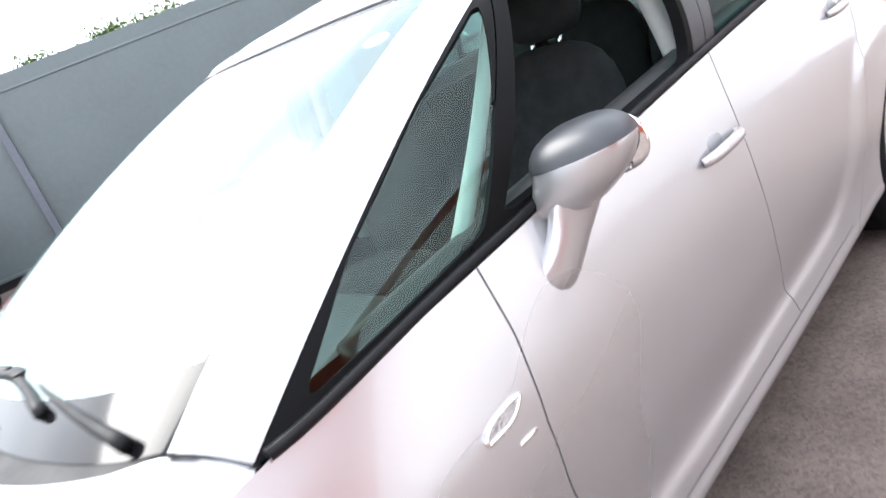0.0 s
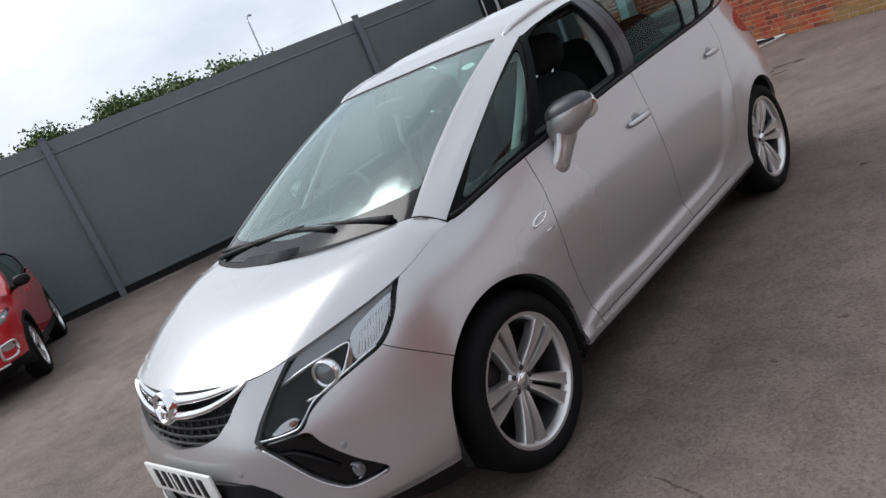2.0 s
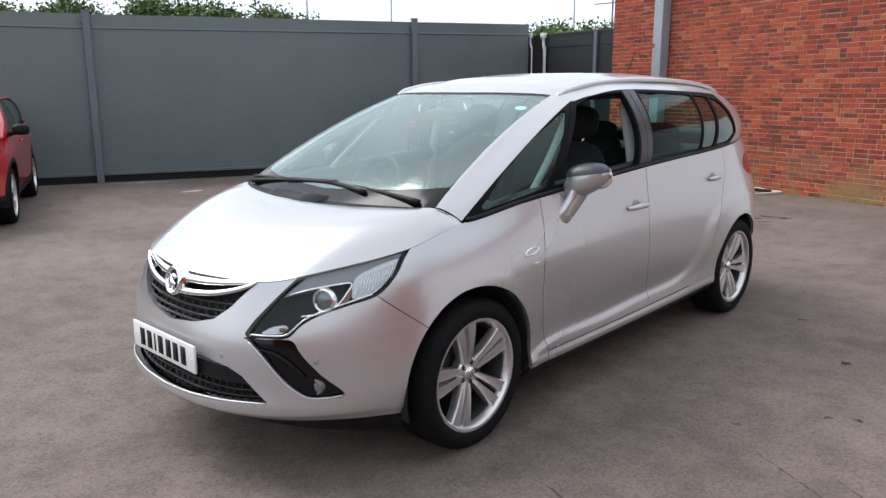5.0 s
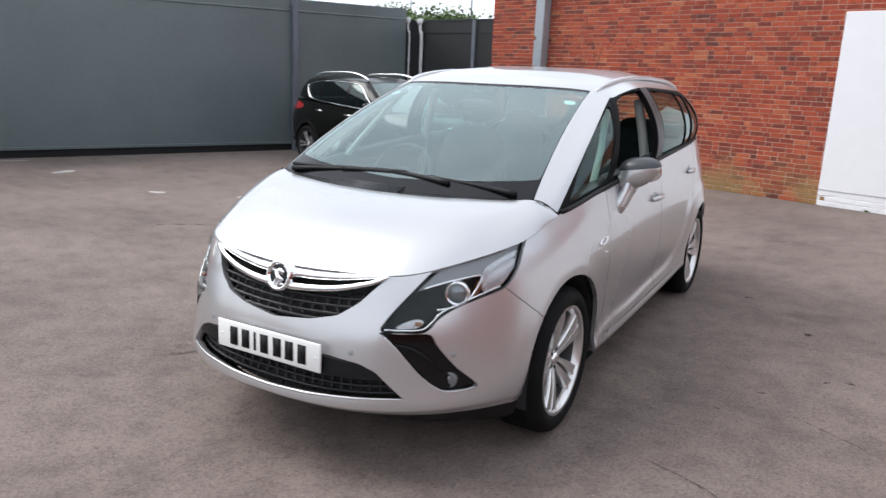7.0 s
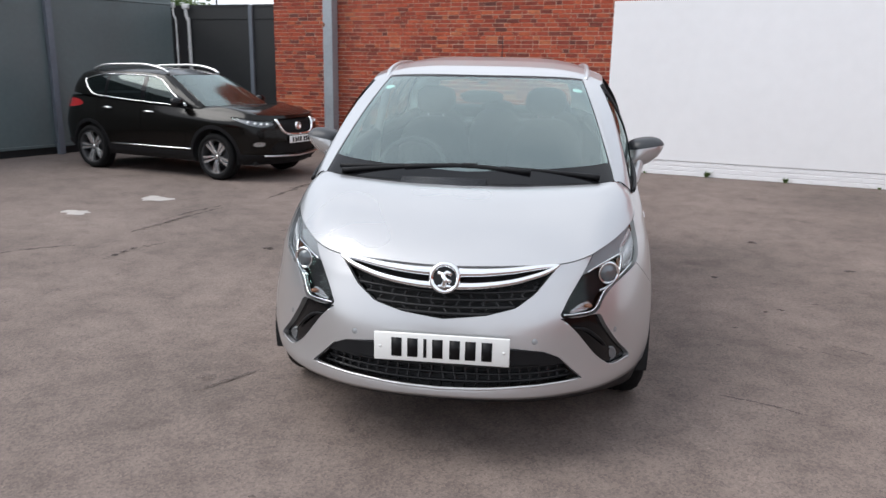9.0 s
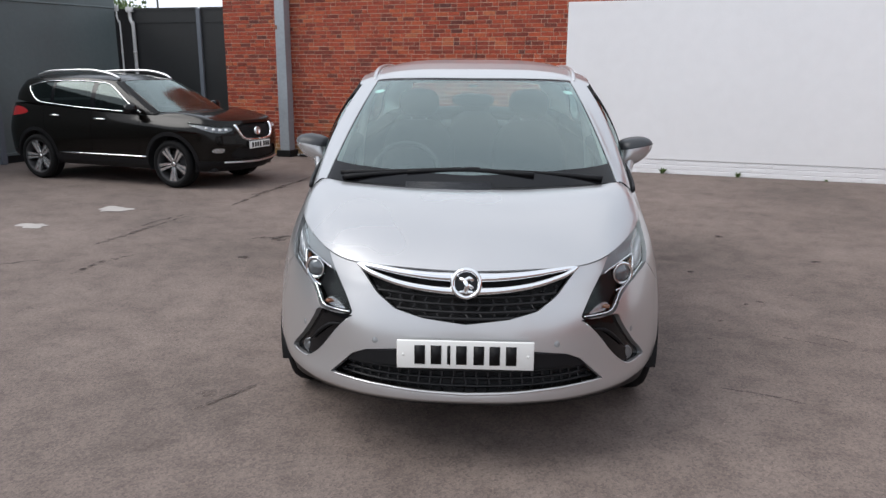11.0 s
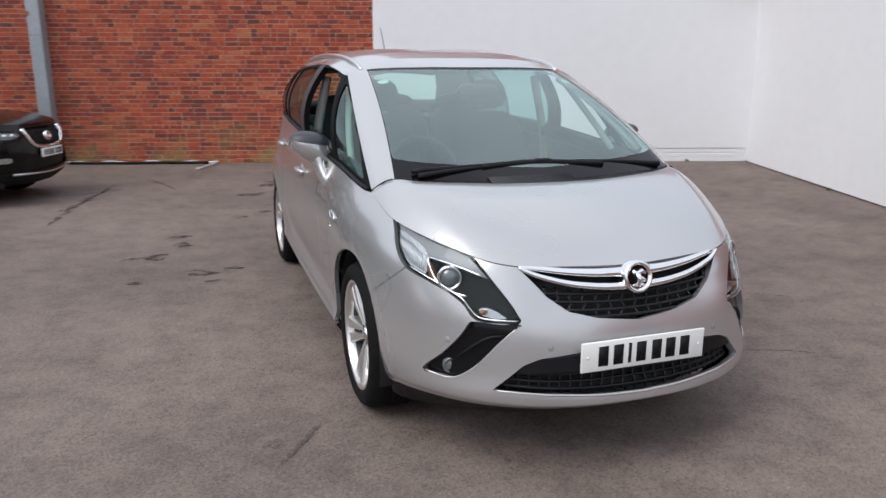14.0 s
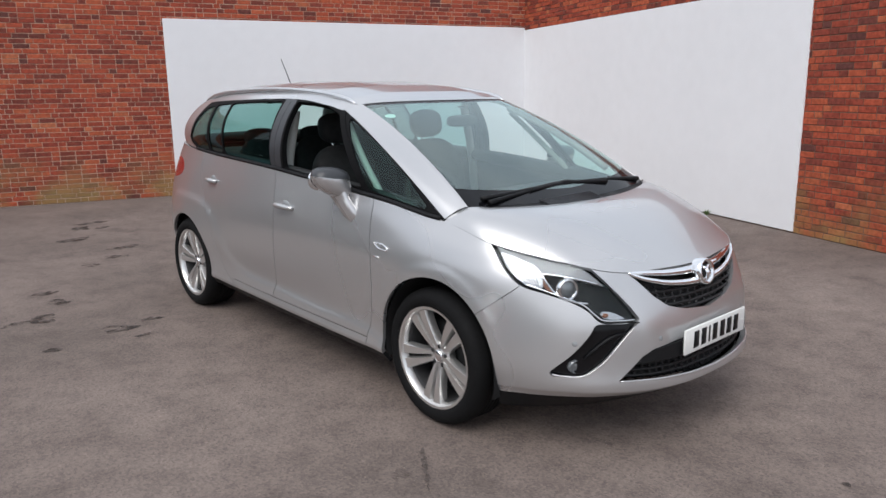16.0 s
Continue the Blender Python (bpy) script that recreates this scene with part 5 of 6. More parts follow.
    # number plate with its characters as plain bars
    plate = mesh_object("number_plate", *box(-.260, .260, -.968, -.957, .449, .562, .004), PLATE_WHITE, car, "white number plate with black bars")
    for x in (-.172, -.110, -.062, -.014, .052, .112, .174):
        mesh_object("plate_bar", *box(x - .020 if x != -.062 else x - .006, x + .020 if x != -.062 else x + .006, -.9695, -.9678, .468, .543), BLACK_TRIM, plate)
    for x in (-.236, .238):
        mesh_object("plate_screw", *moved(lathe([(0, .003), (.005, .002), (.006, 0)], 12, "z"), pose(x, -.968, .505, 90)), PLATE_WHITE, plate)
    # parking sensors
    for u in (1.45, 2.95):
        c = sk.at(u, .535, 0.0)
        d = Vector(sk.at(u, .535, 0.1) - c)
        ring = moved(lathe([(0, .0015), (.009, .0015), (.0105, .0008), (.012, .0005)], 20, "z"), Matrix.Translation(c) @ d.to_track_quat("Z", "Y").to_matrix().to_4x4())
        pair("parking_sensor", ring, GREY_PAINT, front_bumper)

    # headlights
    heads = panel("headlight", shifted(head, -0.050), BLACK_TRIM, car, "black-bezel headlight under a clear lens", 0)
    head_in = clip(head, region(HEADLIGHT, [3, 2], -0.011, scale=sc))
    upper = clip(head_in, region([(4.02, .938), (3.5, .918), (2.9, .885), (2.40, .81), (2.34, .770), (2.7, .785), (3.1, .812), (3.50, .822), (3.76, .818), (3.90, .872)], [3, 2], scale=sc))
    panel("reflector_wing", shifted(upper, -0.020), LAMP_SILVER, heads, "satin silver upper reflector", 0.02)
    inner_r = clip(head_in, region([(3.93, .888), (3.58, .862), (3.38, .826), (3.36, .752), (3.60, .770), (3.84, .820)], [3, 2], scale=sc))
    ribbed = panel("ribbed_reflector", shifted(inner_r, -0.017), CLEAR_LAMP, heads, "bright ribbed reflector", 0.01)
    for k in range(12):
        u = 3.42 + 0.037 * k
        rib = [sk.at(u - 0.02, float(np.interp(u, [3.36, 3.6, 3.84], [.762, .780, .830])), -0.015), sk.at(u + 0.05, float(np.interp(u, [3.38, 3.58, 3.9], [.818, .852, .880])), -0.015)]
        pair("rib", tube(rib, 0.0015, 6), SATIN, ribbed)
    amber = clip(head, region([(3.32, .802), (3.24, .762), (3.17, .736), (3.22, .732), (3.30, .752), (3.39, .792)], [3, 2], scale=sc))
    panel("amber_reflector", shifted(amber, -0.022), AMBER, heads, "amber reflector", 0.01)
    low = clip(head_in, region([(2.12, .634), (2.42, .636), (2.54, .65), (2.50, .668), (2.35, .666), (2.18, .650)], [3, 2], scale=sc))
    panel("indicator", shifted(low, -0.024), CLEAR_LAMP, heads, "clear indicator with an amber bulb", 0.01)
    pair("indicator_bulb", blob(*sk.at(2.46, .652, -0.016), .016, .012, .009, 2), AMBER, heads)
    c = sk.at(2.99, .754, -0.020)
    d = Vector((0.35, -0.93, 0.05)).normalized()
    m = Matrix.Translation(c) @ d.to_track_quat("Z", "Y").to_matrix().to_4x4()
    pair("projector_ring", moved(lathe([(.036, .004), (.042, .010), (.047, .006), (.048, -.02)], 32, "z"), m), CHROME, heads, "chrome ring round the projector")
    pair("projector_lens", moved(lathe([(0, .014), (.015, .013), (.027, .008), (.036, 0)], 32, "z"), m), LAMP_LENS, heads, "glassy projector lens")
    strip = [sk.at(u, z, -0.012) for u, z in ((2.46, .776), (2.80, .796), (3.14, .810), (3.34, .812), (3.27, .772), (3.15, .732), (2.94, .708), (2.70, .700))]
    pair("chrome_strip", tube(spline(strip, 40), 0.0045, 6), CHROME, heads, "chrome strip")
    strip = [sk.at(u, z, -0.006) for u, z in ((1.96, .630), (2.2, .629), (2.50, .632), (2.63, .655), (2.76, .690), (2.97, .714), (3.3, .744), (3.58, .768))]
    pair("chrome_strip", tube(spline(strip, 40), 0.0036, 6), CHROME, heads, "chrome strip")
    panel("lens", shifted(head, -0.001), LAMP_GLASS, heads, "clear curved lens", 0)

    # fog lamp corners
    fogs = panel("fog_surround", shifted(fog, -0.022), GLOSS_BLACK, car, "gloss black fog lamp corner", 0.0)
    c = sk.at(2.93, .432, -0.030)
    d = Vector((0.25, -0.97, 0.0))
    m = Matrix.Translation(c) @ d.to_track_quat("Z", "Y").to_matrix().to_4x4()
    pair("fog_lamp", moved(lathe([(0, .010), (.014, .009), (.022, .004), (.026, .010), (.031, .006), (.033, -.02)], 32, "z"), m), LAMP_LENS, fogs, "round clear fog lamp")
    fin = [sk.at(2.15, .575, -0.012), sk.at(2.4, .560, -0.012), sk.at(2.62, .520, -0.012), sk.at(2.82, .470, -0.012)]
    pair("fin", tube(spline(fin, 12), [.003 + .005 * math.sin(math.pi * i / 11) for i in range(12)], 6), BLACK_TRIM, fogs)

    # door mirrors
    def mirror():
        made = []
        for s in (1, -1):
            M = lambda p: p if s == 1 else other_side(p)
            cap = moved(blob(0, 0, 0, .102, .086, .068, 2.6, 28, 18), pose(.930, .715, 1.122, 0, -7, 14))
            V = np.hstack([np.array(cap[0]), np.zeros((len(cap[0]), 2))])
            split = lambda W: 1.138 + 0.16 * (W[:, 0] - .93) - W[:, 2]
            back = lambda W: W[:, 1] - 0.752
            P = (V, cap[1])
            P = clip(P, back)
            upper = clip(P, split)
            lower_ = clip(P, lambda W: -split(W))
            W = np.array(lower_[0])
            deep = np.clip(-split(W) * -1 / .07, 0, 1.2)
            W[:, 0] -= .055 * deep ** 1.5
            W[:, 1] -= .012 * deep ** 1.5
            W[:, 2] -= .022 * deep ** 1.5
            lower_ = (W, lower_[1])
            body = mesh_object("door_mirror", *M((np.array(lower_[0])[:, :3], lower_[1])), SILVER, car, "silver door mirror with a dark grey cap")
            mesh_object("cap", *M((np.array(shifted(upper, .003)[0])[:, :3], upper[1])), GREY_TRIM, body, "dark grey textured cap")
            mesh_object("mirror_glass", *M(moved(blob(0, 0, 0, .093, .008, .059, 2.6), pose(.933, .752, 1.122, 0, -7, 10))), MIRROR, body, "mirror glass")
            st = spline([(.800, .585, .900), (.858, .610, .942), (.878, .640, .985), (.886, .668, 1.025), (.896, .695, 1.072)], 12)
            V2, F2 = tube(st, [.046, .048, .050, .050, .050, .050, .051, .053, .056, .060, .064, .068], 14)
            V2 = [((v[0] - c[0]) * 0.55 + c[0], v[1], v[2]) for v, c in zip(V2, np.repeat(st, 14, axis=0))]
            mesh_object("stalk", *M((V2, F2)), SILVER, body)
            made.append(body)
        return made
    mirror()

    # wheels and arches
    wheel = wheel_parts(0.334, 0.238, 0.225, 5, car, ALLOY, DARK_METAL)
    places = [(0.836, 0.0, 0), (-0.836, 0.0, 180), (0.838, 2.755, 0), (-0.838, 2.755, 180)]
    wheel.matrix_basis = pose(places[0][0], places[0][1], HUB_Z, 14, 0, 0)
    for i, (x, y, turn) in enumerate(places[1:]):
        copy_part(wheel, car, pose(x, y, HUB_Z, 0, 0, turn) @ pose(0, 0, 0, (31, 50, 8)[i]))
    for y0, r in ((-0.025, .388), (2.755, .376)):
        arc = [(r * math.cos(a), r * math.sin(a)) for a in np.linspace(-0.25, math.pi + 0.25, 30)]
        V = [(x, y0 + p, .34 + q) for x in (.45, .60, .858 if y0 < 1 else .80) for p, q in arc]
        pair("wheel_arch_liner", (V, grid_faces(3, 30)), DARK_VOID, car)
        V = [(.45, y0 + p * k, .34 + q * k) for k in (0.02, 1.0) for p, q in arc]
        pair("wheel_arch_wall", (V, grid_faces(2, 30)), DARK_VOID, car)
    mesh_object("underbody", *join(box(-.74, .74, .40, 2.36, .190, .26, .01), box(-.50, .50, -.60, .40, .205, .26, .01), box(-.58, .58, 2.36, 3.3, .22, .28, .01)), DARK_VOID, car)

    # wipers
    for path, blade in (([(-.60, -.125, 1.060), (-.40, -.115, 1.078), (-.10, -.085, 1.094)], [(-.30, -.108, 1.086), (0.0, -.085, 1.094), (.30, -.125, 1.080)]),
                        ([(.62, -.105, 1.064), (.40, -.100, 1.082), (.05, -.070, 1.098)], [(-.05, -.075, 1.096), (-.30, -.100, 1.088), (-.62, -.095, 1.078)])):
        arm = mesh_object("wiper", *tube(spline(path, 12), [.014 - .0008 * i for i in range(12)], 8), BLACK_TRIM, car, "black windscreen wiper")
        mesh_object("wiper_blade", *tube(spline(blade, 12), 0.012, 6), BLACK_TRIM, arm)
    mesh_object("wiper_joint", *box(-.03, .05, -.095, -.060, 1.086, 1.108, .006), BLACK_TRIM, car)
    vent = mesh_object("cowl_vent", *moved(join(*[box(-.30, .10, .0085 * k - .05, .0085 * k - .0465, 0, .003) for k in range(11)]), pose(0, -.205, 1.036, 14)), GREY_TRIM, car, "fine slotted air inlet")

    # roof rails and aerial
    line = [(.592, .93, 1.500), (.599, 1.02, 1.530), (.608, 1.25, 1.564), (.614, 1.6, 1.585), (.610, 2.0, 1.588), (.602, 2.4, 1.577), (.590, 2.70, 1.552), (.578, 2.90, 1.515)]
    pair("roof_rail", tube(spline(line, 32), [.008 + .006 * min(1, 3 * math.sin(math.pi * i / 31)) for i in range(32)], 10), SATIN, car, "satin silver roof rail")
    mesh_object("aerial", *tube([(0, 2.62, 1.60), (0, 2.66, 1.64), (0, 2.78, 1.82)], [.018, .004, .002], 8), BLACK_TRIM, car, "thin black roof aerial")

    # windscreen stickers
    def screen_patch(x, z, w, h, name, mat, label):
        V, N = np.asarray(screen[0]), normals(screen)
        i = np.argmin(np.hypot(V[:, 0] - abs(x), V[:, 2] - z))
        s = np.array([1 if x >= 0 else -1, 1, 1])
        m = Matrix.Translation((V[i, :3] - N[i] * .008) * s) @ Vector(N[i] * s).to_track_quat("Z", "Y").to_matrix().to_4x4()
        return mesh_object(name, *moved(lathe([(0, .001), (1, .001)], 24, "z"), m @ Matrix.Diagonal((w, h, 1, 1))), mat, ws, label)
    screen_patch(.535, 1.448, .030, .026, "sticker", STICKER, "round pale green service sticker")
    screen_patch(-.535, 1.448, .030, .026, "sticker", STICKER, "round pale green service sticker")
    screen_patch(0.0, 1.475, .028, .02, "sensor", BLACK_TRIM, "black rain sensor")

    # cabin
    mesh_object("cabin_floor", *box(-.70, .70, .0, 3.2, .30, .34, .01), TRIM_DARK, car)
    dash = spline([(0, -.14, 1.01), (0, .10, 1.045), (0, .30, 1.04), (0, .42, .99), (0, .46, .85), (0, .40, .60)], 20)
    V = [(x, p[1] + 0.05 * (x / .72) ** 2, p[2] - .03 * (x / .72) ** 4) for x in np.linspace(-.72, .72, 13) for p in dash]
    mesh_object("dashboard", V, [tuple(reversed(f)) for f in grid_faces(13, 20)], TRIM_DARK, car, "dark grey dashboard")
    for x in (-.37, .37):
        seat_group = mesh_object("front_seat", *join(blob(x, 1.05, .62, .25, .28, .09, 3.2)), SEAT, car, "dark cloth seat")
        mesh_object("backrest", *moved(blob(0, 0, 0, .245, .075, .33, 3.0), pose(x, 1.36, .92, -14)), SEAT, seat_group)
        mesh_object("headrest", *moved(blob(0, 0, 0, .135, .05, .095, 2.8), pose(x, 1.47, 1.345, -10)), SEAT, seat_group)
        for dx in (-.05, .05):
            mesh_object("headrest_post", *tube([(x + dx, 1.44, 1.21), (x + dx, 1.47, 1.29)], .007, 8), CHROME, seat_group, "chrome headrest post")
    for x in (-.45, 0, .45):
        seat_group = mesh_object("rear_seat", *blob(x, 1.95, .62, .22, .25, .09, 3.2), SEAT, car, "dark cloth seat")
        mesh_object("backrest", *moved(blob(0, 0, 0, .22, .07, .32, 3.0), pose(x, 2.24, .94, -14)), SEAT, seat_group)
        mesh_object("headrest", *moved(blob(0, 0, 0, .125, .045, .07, 2.8), pose(x, 2.34, 1.25, -10)), SEAT, seat_group)
    ring = [(.185 * math.cos(a), .185 * math.sin(a), 0) for a in np.linspace(0, 2 * math.pi, 33)]
    mesh_object("steering_wheel", *moved(join(tube(ring, .015, 8), blob(0, 0, -.02, .07, .055, .03, 2.5), tube([(-.17, 0, 0), (.17, 0, 0)], .014, 6), tube([(0, -.17, 0), (0, 0, 0)], .016, 6)), pose(-.37, .52, .99, 62)), TRIM_DARK, car, "black steering wheel")
    mesh_object("rear_view_mirror", *moved(blob(0, 0, 0, .12, .02, .035, 3), pose(0, .70, 1.395, 10)), TRIM_DARK, car, "black rear-view mirror")
    trim = [(.685, .16, 1.10), (.66, .42, 1.245), (.62, .70, 1.38), (.585, .88, 1.45)]
    pair("pillar_trim", tube(spline(trim, 12), .020, 8), TRIM_PALE, car, "pale grey pillar trim")
    trim = [(.755, .50, 1.05), (.72, .70, 1.22), (.66, .93, 1.42)]
    pair("pillar_trim", tube(spline(trim, 12), .018, 8), TRIM_PALE, car, "pale grey pillar trim")
    trim = [(.79, 1.40, .70), (.765, 1.42, 1.10), (.69, 1.42, 1.46)]
    pair("pillar_trim", tube(spline(trim, 12), .028, 8), TRIM_PALE, car, "pale grey pillar trim")
    head = spline([(0, .86, 1.515), (0, 1.3, 1.585), (0, 2.0, 1.61), (0, 2.9, 1.50)], 14)
    V = [(x, p[1], p[2] - .07 * (abs(x) / .62) ** 3) for x in np.linspace(-.62, .62, 11) for p in head]
    mesh_object("headlining", V, grid_faces(11, 14), TRIM_PALE, car, "pale grey headlining")
    return car


people_carrier()


# ---- other parked cars: tall five-door bodies on the same kind of skin ----
SUV_LEVELS = [
    (.25, -.78, .27, .28, .30, .835, 3.42), (.36, -.90, .36, .37, .40, .885, 3.52), (.55, -.935, .56, .57, .58, .900, 3.55),
    (.72, -.935, .74, .77, .78, .908, 3.55), (.87, -.905, .90, .95, .98, .900, 3.50), (.99, -.835, 1.04, 1.185, 1.20, .850, 3.44),
]
SUV_BASE = [(0, .14, 1.115), (.35, .155, 1.115), (.55, .19, 1.115), (.66, .235, 1.115), (.725, .29, 1.11), (.795, .36, 1.075), (.825, .60, 1.085), (.835, 1.35, 1.12), (.81, 2.2, 1.165), (.775, 2.8, 1.205), (.69, 3.24, 1.245), (.42, 3.40, 1.25), (0, 3.45, 1.25)]
SUV_TOP = [(0, .98, 1.575), (.3, .99, 1.575), (.45, 1.02, 1.57), (.53, 1.05, 1.565), (.575, 1.08, 1.555), (.63, 1.13, 1.54), (.645, 1.24, 1.56), (.65, 1.7, 1.595), (.637, 2.35, 1.597), (.615, 2.83, 1.582), (.56, 3.12, 1.562), (.36, 3.24, 1.575), (0, 3.28, 1.585)]
SUV_HOOD = [(0, .06, 1.10), (.35, .08, 1.10), (.56, .13, 1.10), (.68, .19, 1.10), (.74, .25, 1.095), (.80, .34, 1.065)]
SUV_SPINE = [.98, 1.4, 2.0, 2.6, 3.0, 3.28], [1.575, 1.652, 1.682, 1.672, 1.645, 1.585]


def suv_rails():
    rails = []
    for zf, yf, za, zb, zr, w, yr in SUV_LEVELS:
        last = zf > .95
        z = [zf, zf, zf + .01, zf + .02 + (.01 if last else 0), za, za + (.025 if last else 0), za + (zb - za) * .18, za + (zb - za) * .42, za + (zb - za) * .78, zb, zr, zr, zr]
        xy = [(0, yf), (.36 * w, yf + .025), (.66 * w, yf + .10), (.86 * w, yf + .25), (.965 * w, -.38), (w, .0), (w, .55), (w, 1.35), (.995 * w, 2.2), (.97 * w, 2.8), (.88 * w, yr - .22), (.58 * w, yr - .04), (0, yr)]
        if last:
            xy[4:7] = [(.93 * w, -.25), (.955 * w, .33), (.985 * w, .60)]
        rails.append([(a, b, c) for (a, b), c in zip(xy, z)])
    return rails


def tall_car(name, label, paint, m, chrome_front, spoke_mat):
    car = thing(name, label, "car", m=m)
    sk = Skin(suv_rails(), SUV_BASE, SUV_TOP, SUV_HOOD, bulge=0.035, crown=0.045, spine=SUV_SPINE, levels=6)
    sc = (0.2, 1)
    skin = sk.lower
    arches = ((0.0, .36, .425), (2.705, .36, .415))
    cladding = None
    for y0, z0, r in arches:
        skin = clip(skin, lambda V, y0=y0, z0=z0, r=r: np.where(V[:, 0] > .3, r - np.hypot(V[:, 1] - y0, V[:, 2] - z0), -1.0))

    def clad(V):
        d = np.minimum(*[np.hypot(V[:, 1] - y0, V[:, 2] - z0) - (r + .055) for y0, z0, r in arches])
        d = np.where(V[:, 0] > .55, d, 1.0)
        return np.minimum(V[:, 2] - np.interp(V[:, 1], [-1, -.6, .5, 2.2, 3.5], [.40, .42, .42, .43, .48]), d)

    panel("cladding", shifted(clip(skin, clad), .006), BLACK_TRIM, car, "black plastic sill and arch cladding", 0.03, "mid")
    skin = clip(skin, lambda V: .001 - clad(V))
    head_r = region([(1.55, .875), (2.1, .835), (2.7, .838), (3.2, .865), (3.8, .925), (4.05, .972), (3.7, .968), (3.1, .945), (2.4, .925), (1.7, .915)], [3, 2], scale=sc)
    gr_r = region([(-1, .95), (1.30, .945), (1.42, .92), (1.15, .76), (.85, .70), (-1, .68)], [3, 2], scale=sc, smooth=False)
    low_r = region([(-1, .60), (1.5, .60), (1.9, .50), (1.6, .43), (-1, .41)], [3, 2], scale=sc, smooth=False)
    fog_r = region([(2.3, .60), (2.9, .605), (3.05, .55), (2.4, .545)], [3, 2], scale=sc)
    front = lambda fun: (lambda V: np.where(V[:, 3] < 6, fun(V), 1.0))
    cut = {k: clip(skin, front(r)) for k, r in (("head", head_r), ("grille", gr_r), ("low", low_r), ("fog", fog_r))}
    for r in (head_r, gr_r, low_r, fog_r):
        skin = clip(skin, outside(front(r), .002))
    panel("inner_shell", shifted(skin, -0.02), DARK_VOID, car, "", 0, "mid")
    tail_r = region([(9.25, 1.12), (9.15, 1.05), (9.9, 1.00), (10.8, 1.02), (10.6, 1.12), (9.7, 1.15)], [3, 2], scale=sc)
    panel("tail_light", clip(skin, tail_r), RED_LENS, car, "red tail light lens", 0.02)
    skin = clip(skin, outside(tail_r, .002))
    G = .0025
    e1, e2, e3 = ([.3, .6, .9, 1.1], [.62, .56, .56, .58]), ([.3, .6, 1.2], [1.55, 1.50, 1.50]), ([.3, .6, .85, 1.25], [2.28, 2.35, 2.48, 2.50])
    panel("bonnet", sk.hood, paint, car, "", .02, "mid")
    panel("cowl", sk.cowl, BLACK_TRIM, car, "", .02, "mid")
    panel("front_body", clip(skin, line_y(*e1, gap=G)), paint, car, "", .02, "mid")
    rest = clip(skin, lambda V: -line_y(*e1, gap=-G)(V))
    df = panel("front_door", clip(rest, line_y(*e2, gap=G)), paint, car)
    rest = clip(rest, lambda V: -line_y(*e2, gap=-G)(V))
    dr = panel("rear_door", clip(rest, line_y(*e3, gap=G)), paint, car)
    panel("rear_body", clip(rest, lambda V: -line_y(*e3, gap=-G)(V)), paint, car, "", .02, "mid")
    cab = sk.cabin
    panel("windscreen", shifted(clip(cab, lambda V: V[:, 3] - 3.95), -.004), SCREEN_GLASS, car, "", 0, "mid")
    rest = clip(cab, lambda V: 3.95 - V[:, 3])
    panel("windscreen_pillar", clip(rest, lambda V: V[:, 3] - 4.9), paint, car, "", .02)
    rest = clip(rest, lambda V: 4.9 - V[:, 3])
    outline = [(.56, 1.105), (.80, 1.24), (1.10, 1.44), (1.28, 1.52), (1.60, 1.548), (2.10, 1.555), (2.52, 1.545), (2.80, 1.50), (2.90, 1.45), (2.80, 1.33), (2.62, 1.225), (2.0, 1.172), (1.3, 1.135), (.8, 1.112)]
    win_r = region(outline, [1, 2])
    side_only = lambda fun: (lambda V: np.where(V[:, 3] < 9.9, fun(V), 1.0))
    glass_side = clip(rest, side_only(win_r))
    panel("upper_frame", clip(rest, outside(side_only(win_r), .001)), paint, car, "", .02, "mid")
    for (a, b), nm, par, mt in (((.5, 1.46), "window", df, DARK_GLASS), ((1.54, 2.34), "window", dr, DARK_GLASS), ((2.39, 3.2), "rear_side_window", car, DARK_GLASS)):
        panel(nm, shifted(clip(clip(glass_side, lambda V: a - V[:, 1]), lambda V: V[:, 1] - b), -.006), mt, par, "", 0)
    for a, b, nm in ((1.455, 1.545, "centre_pillar"), (2.335, 2.395, "rear_door_pillar")):
        panel(nm, shifted(clip(clip(glass_side, lambda V: a - V[:, 1]), lambda V: V[:, 1] - b), -.004), GLOSS_BLACK, car, "", .01)
    panel("roof", sk.roof, paint, car, "", .01, "mid")
    # chrome line round the side windows
    C = np.asarray(rest[0])
    loop = []
    pts = np.array(outline + outline[:1])
    for y, z in spline(np.hstack([pts, 0 * pts[:, :1]]), 90)[:, :2]:
        near = np.where(C[:, 3] < 9.9)[0]
        i = near[np.argmin(np.hypot(C[near, 1] - y, C[near, 2] - z))]
        loop.append((C[i, 0] + .003, y, z))
    trim_mat = CHROME if chrome_front else BLACK_TRIM
    pair("window_trim", tube(loop, .009, 6), trim_mat, car, "thin trim line round the side windows")
    # front
    panel("grille", shifted(cut["grille"], -.04), DARK_VOID, car, "black mesh grille", 0, "mid")
    grille = [o for o in car.children if o.name.startswith("grille")][-1]
    for z in (.70, .735, .77, .805, .84, .875, .91):
        half = [sk.at(u, z, -.018) for u in np.linspace(0, .80 + (z - .68) * 2.2, 14)]
        mesh_object("grille_bar", *tube([p * [-1, 1, 1] for p in reversed(half[1:])] + half, .007, 6), BLACK_TRIM, grille)
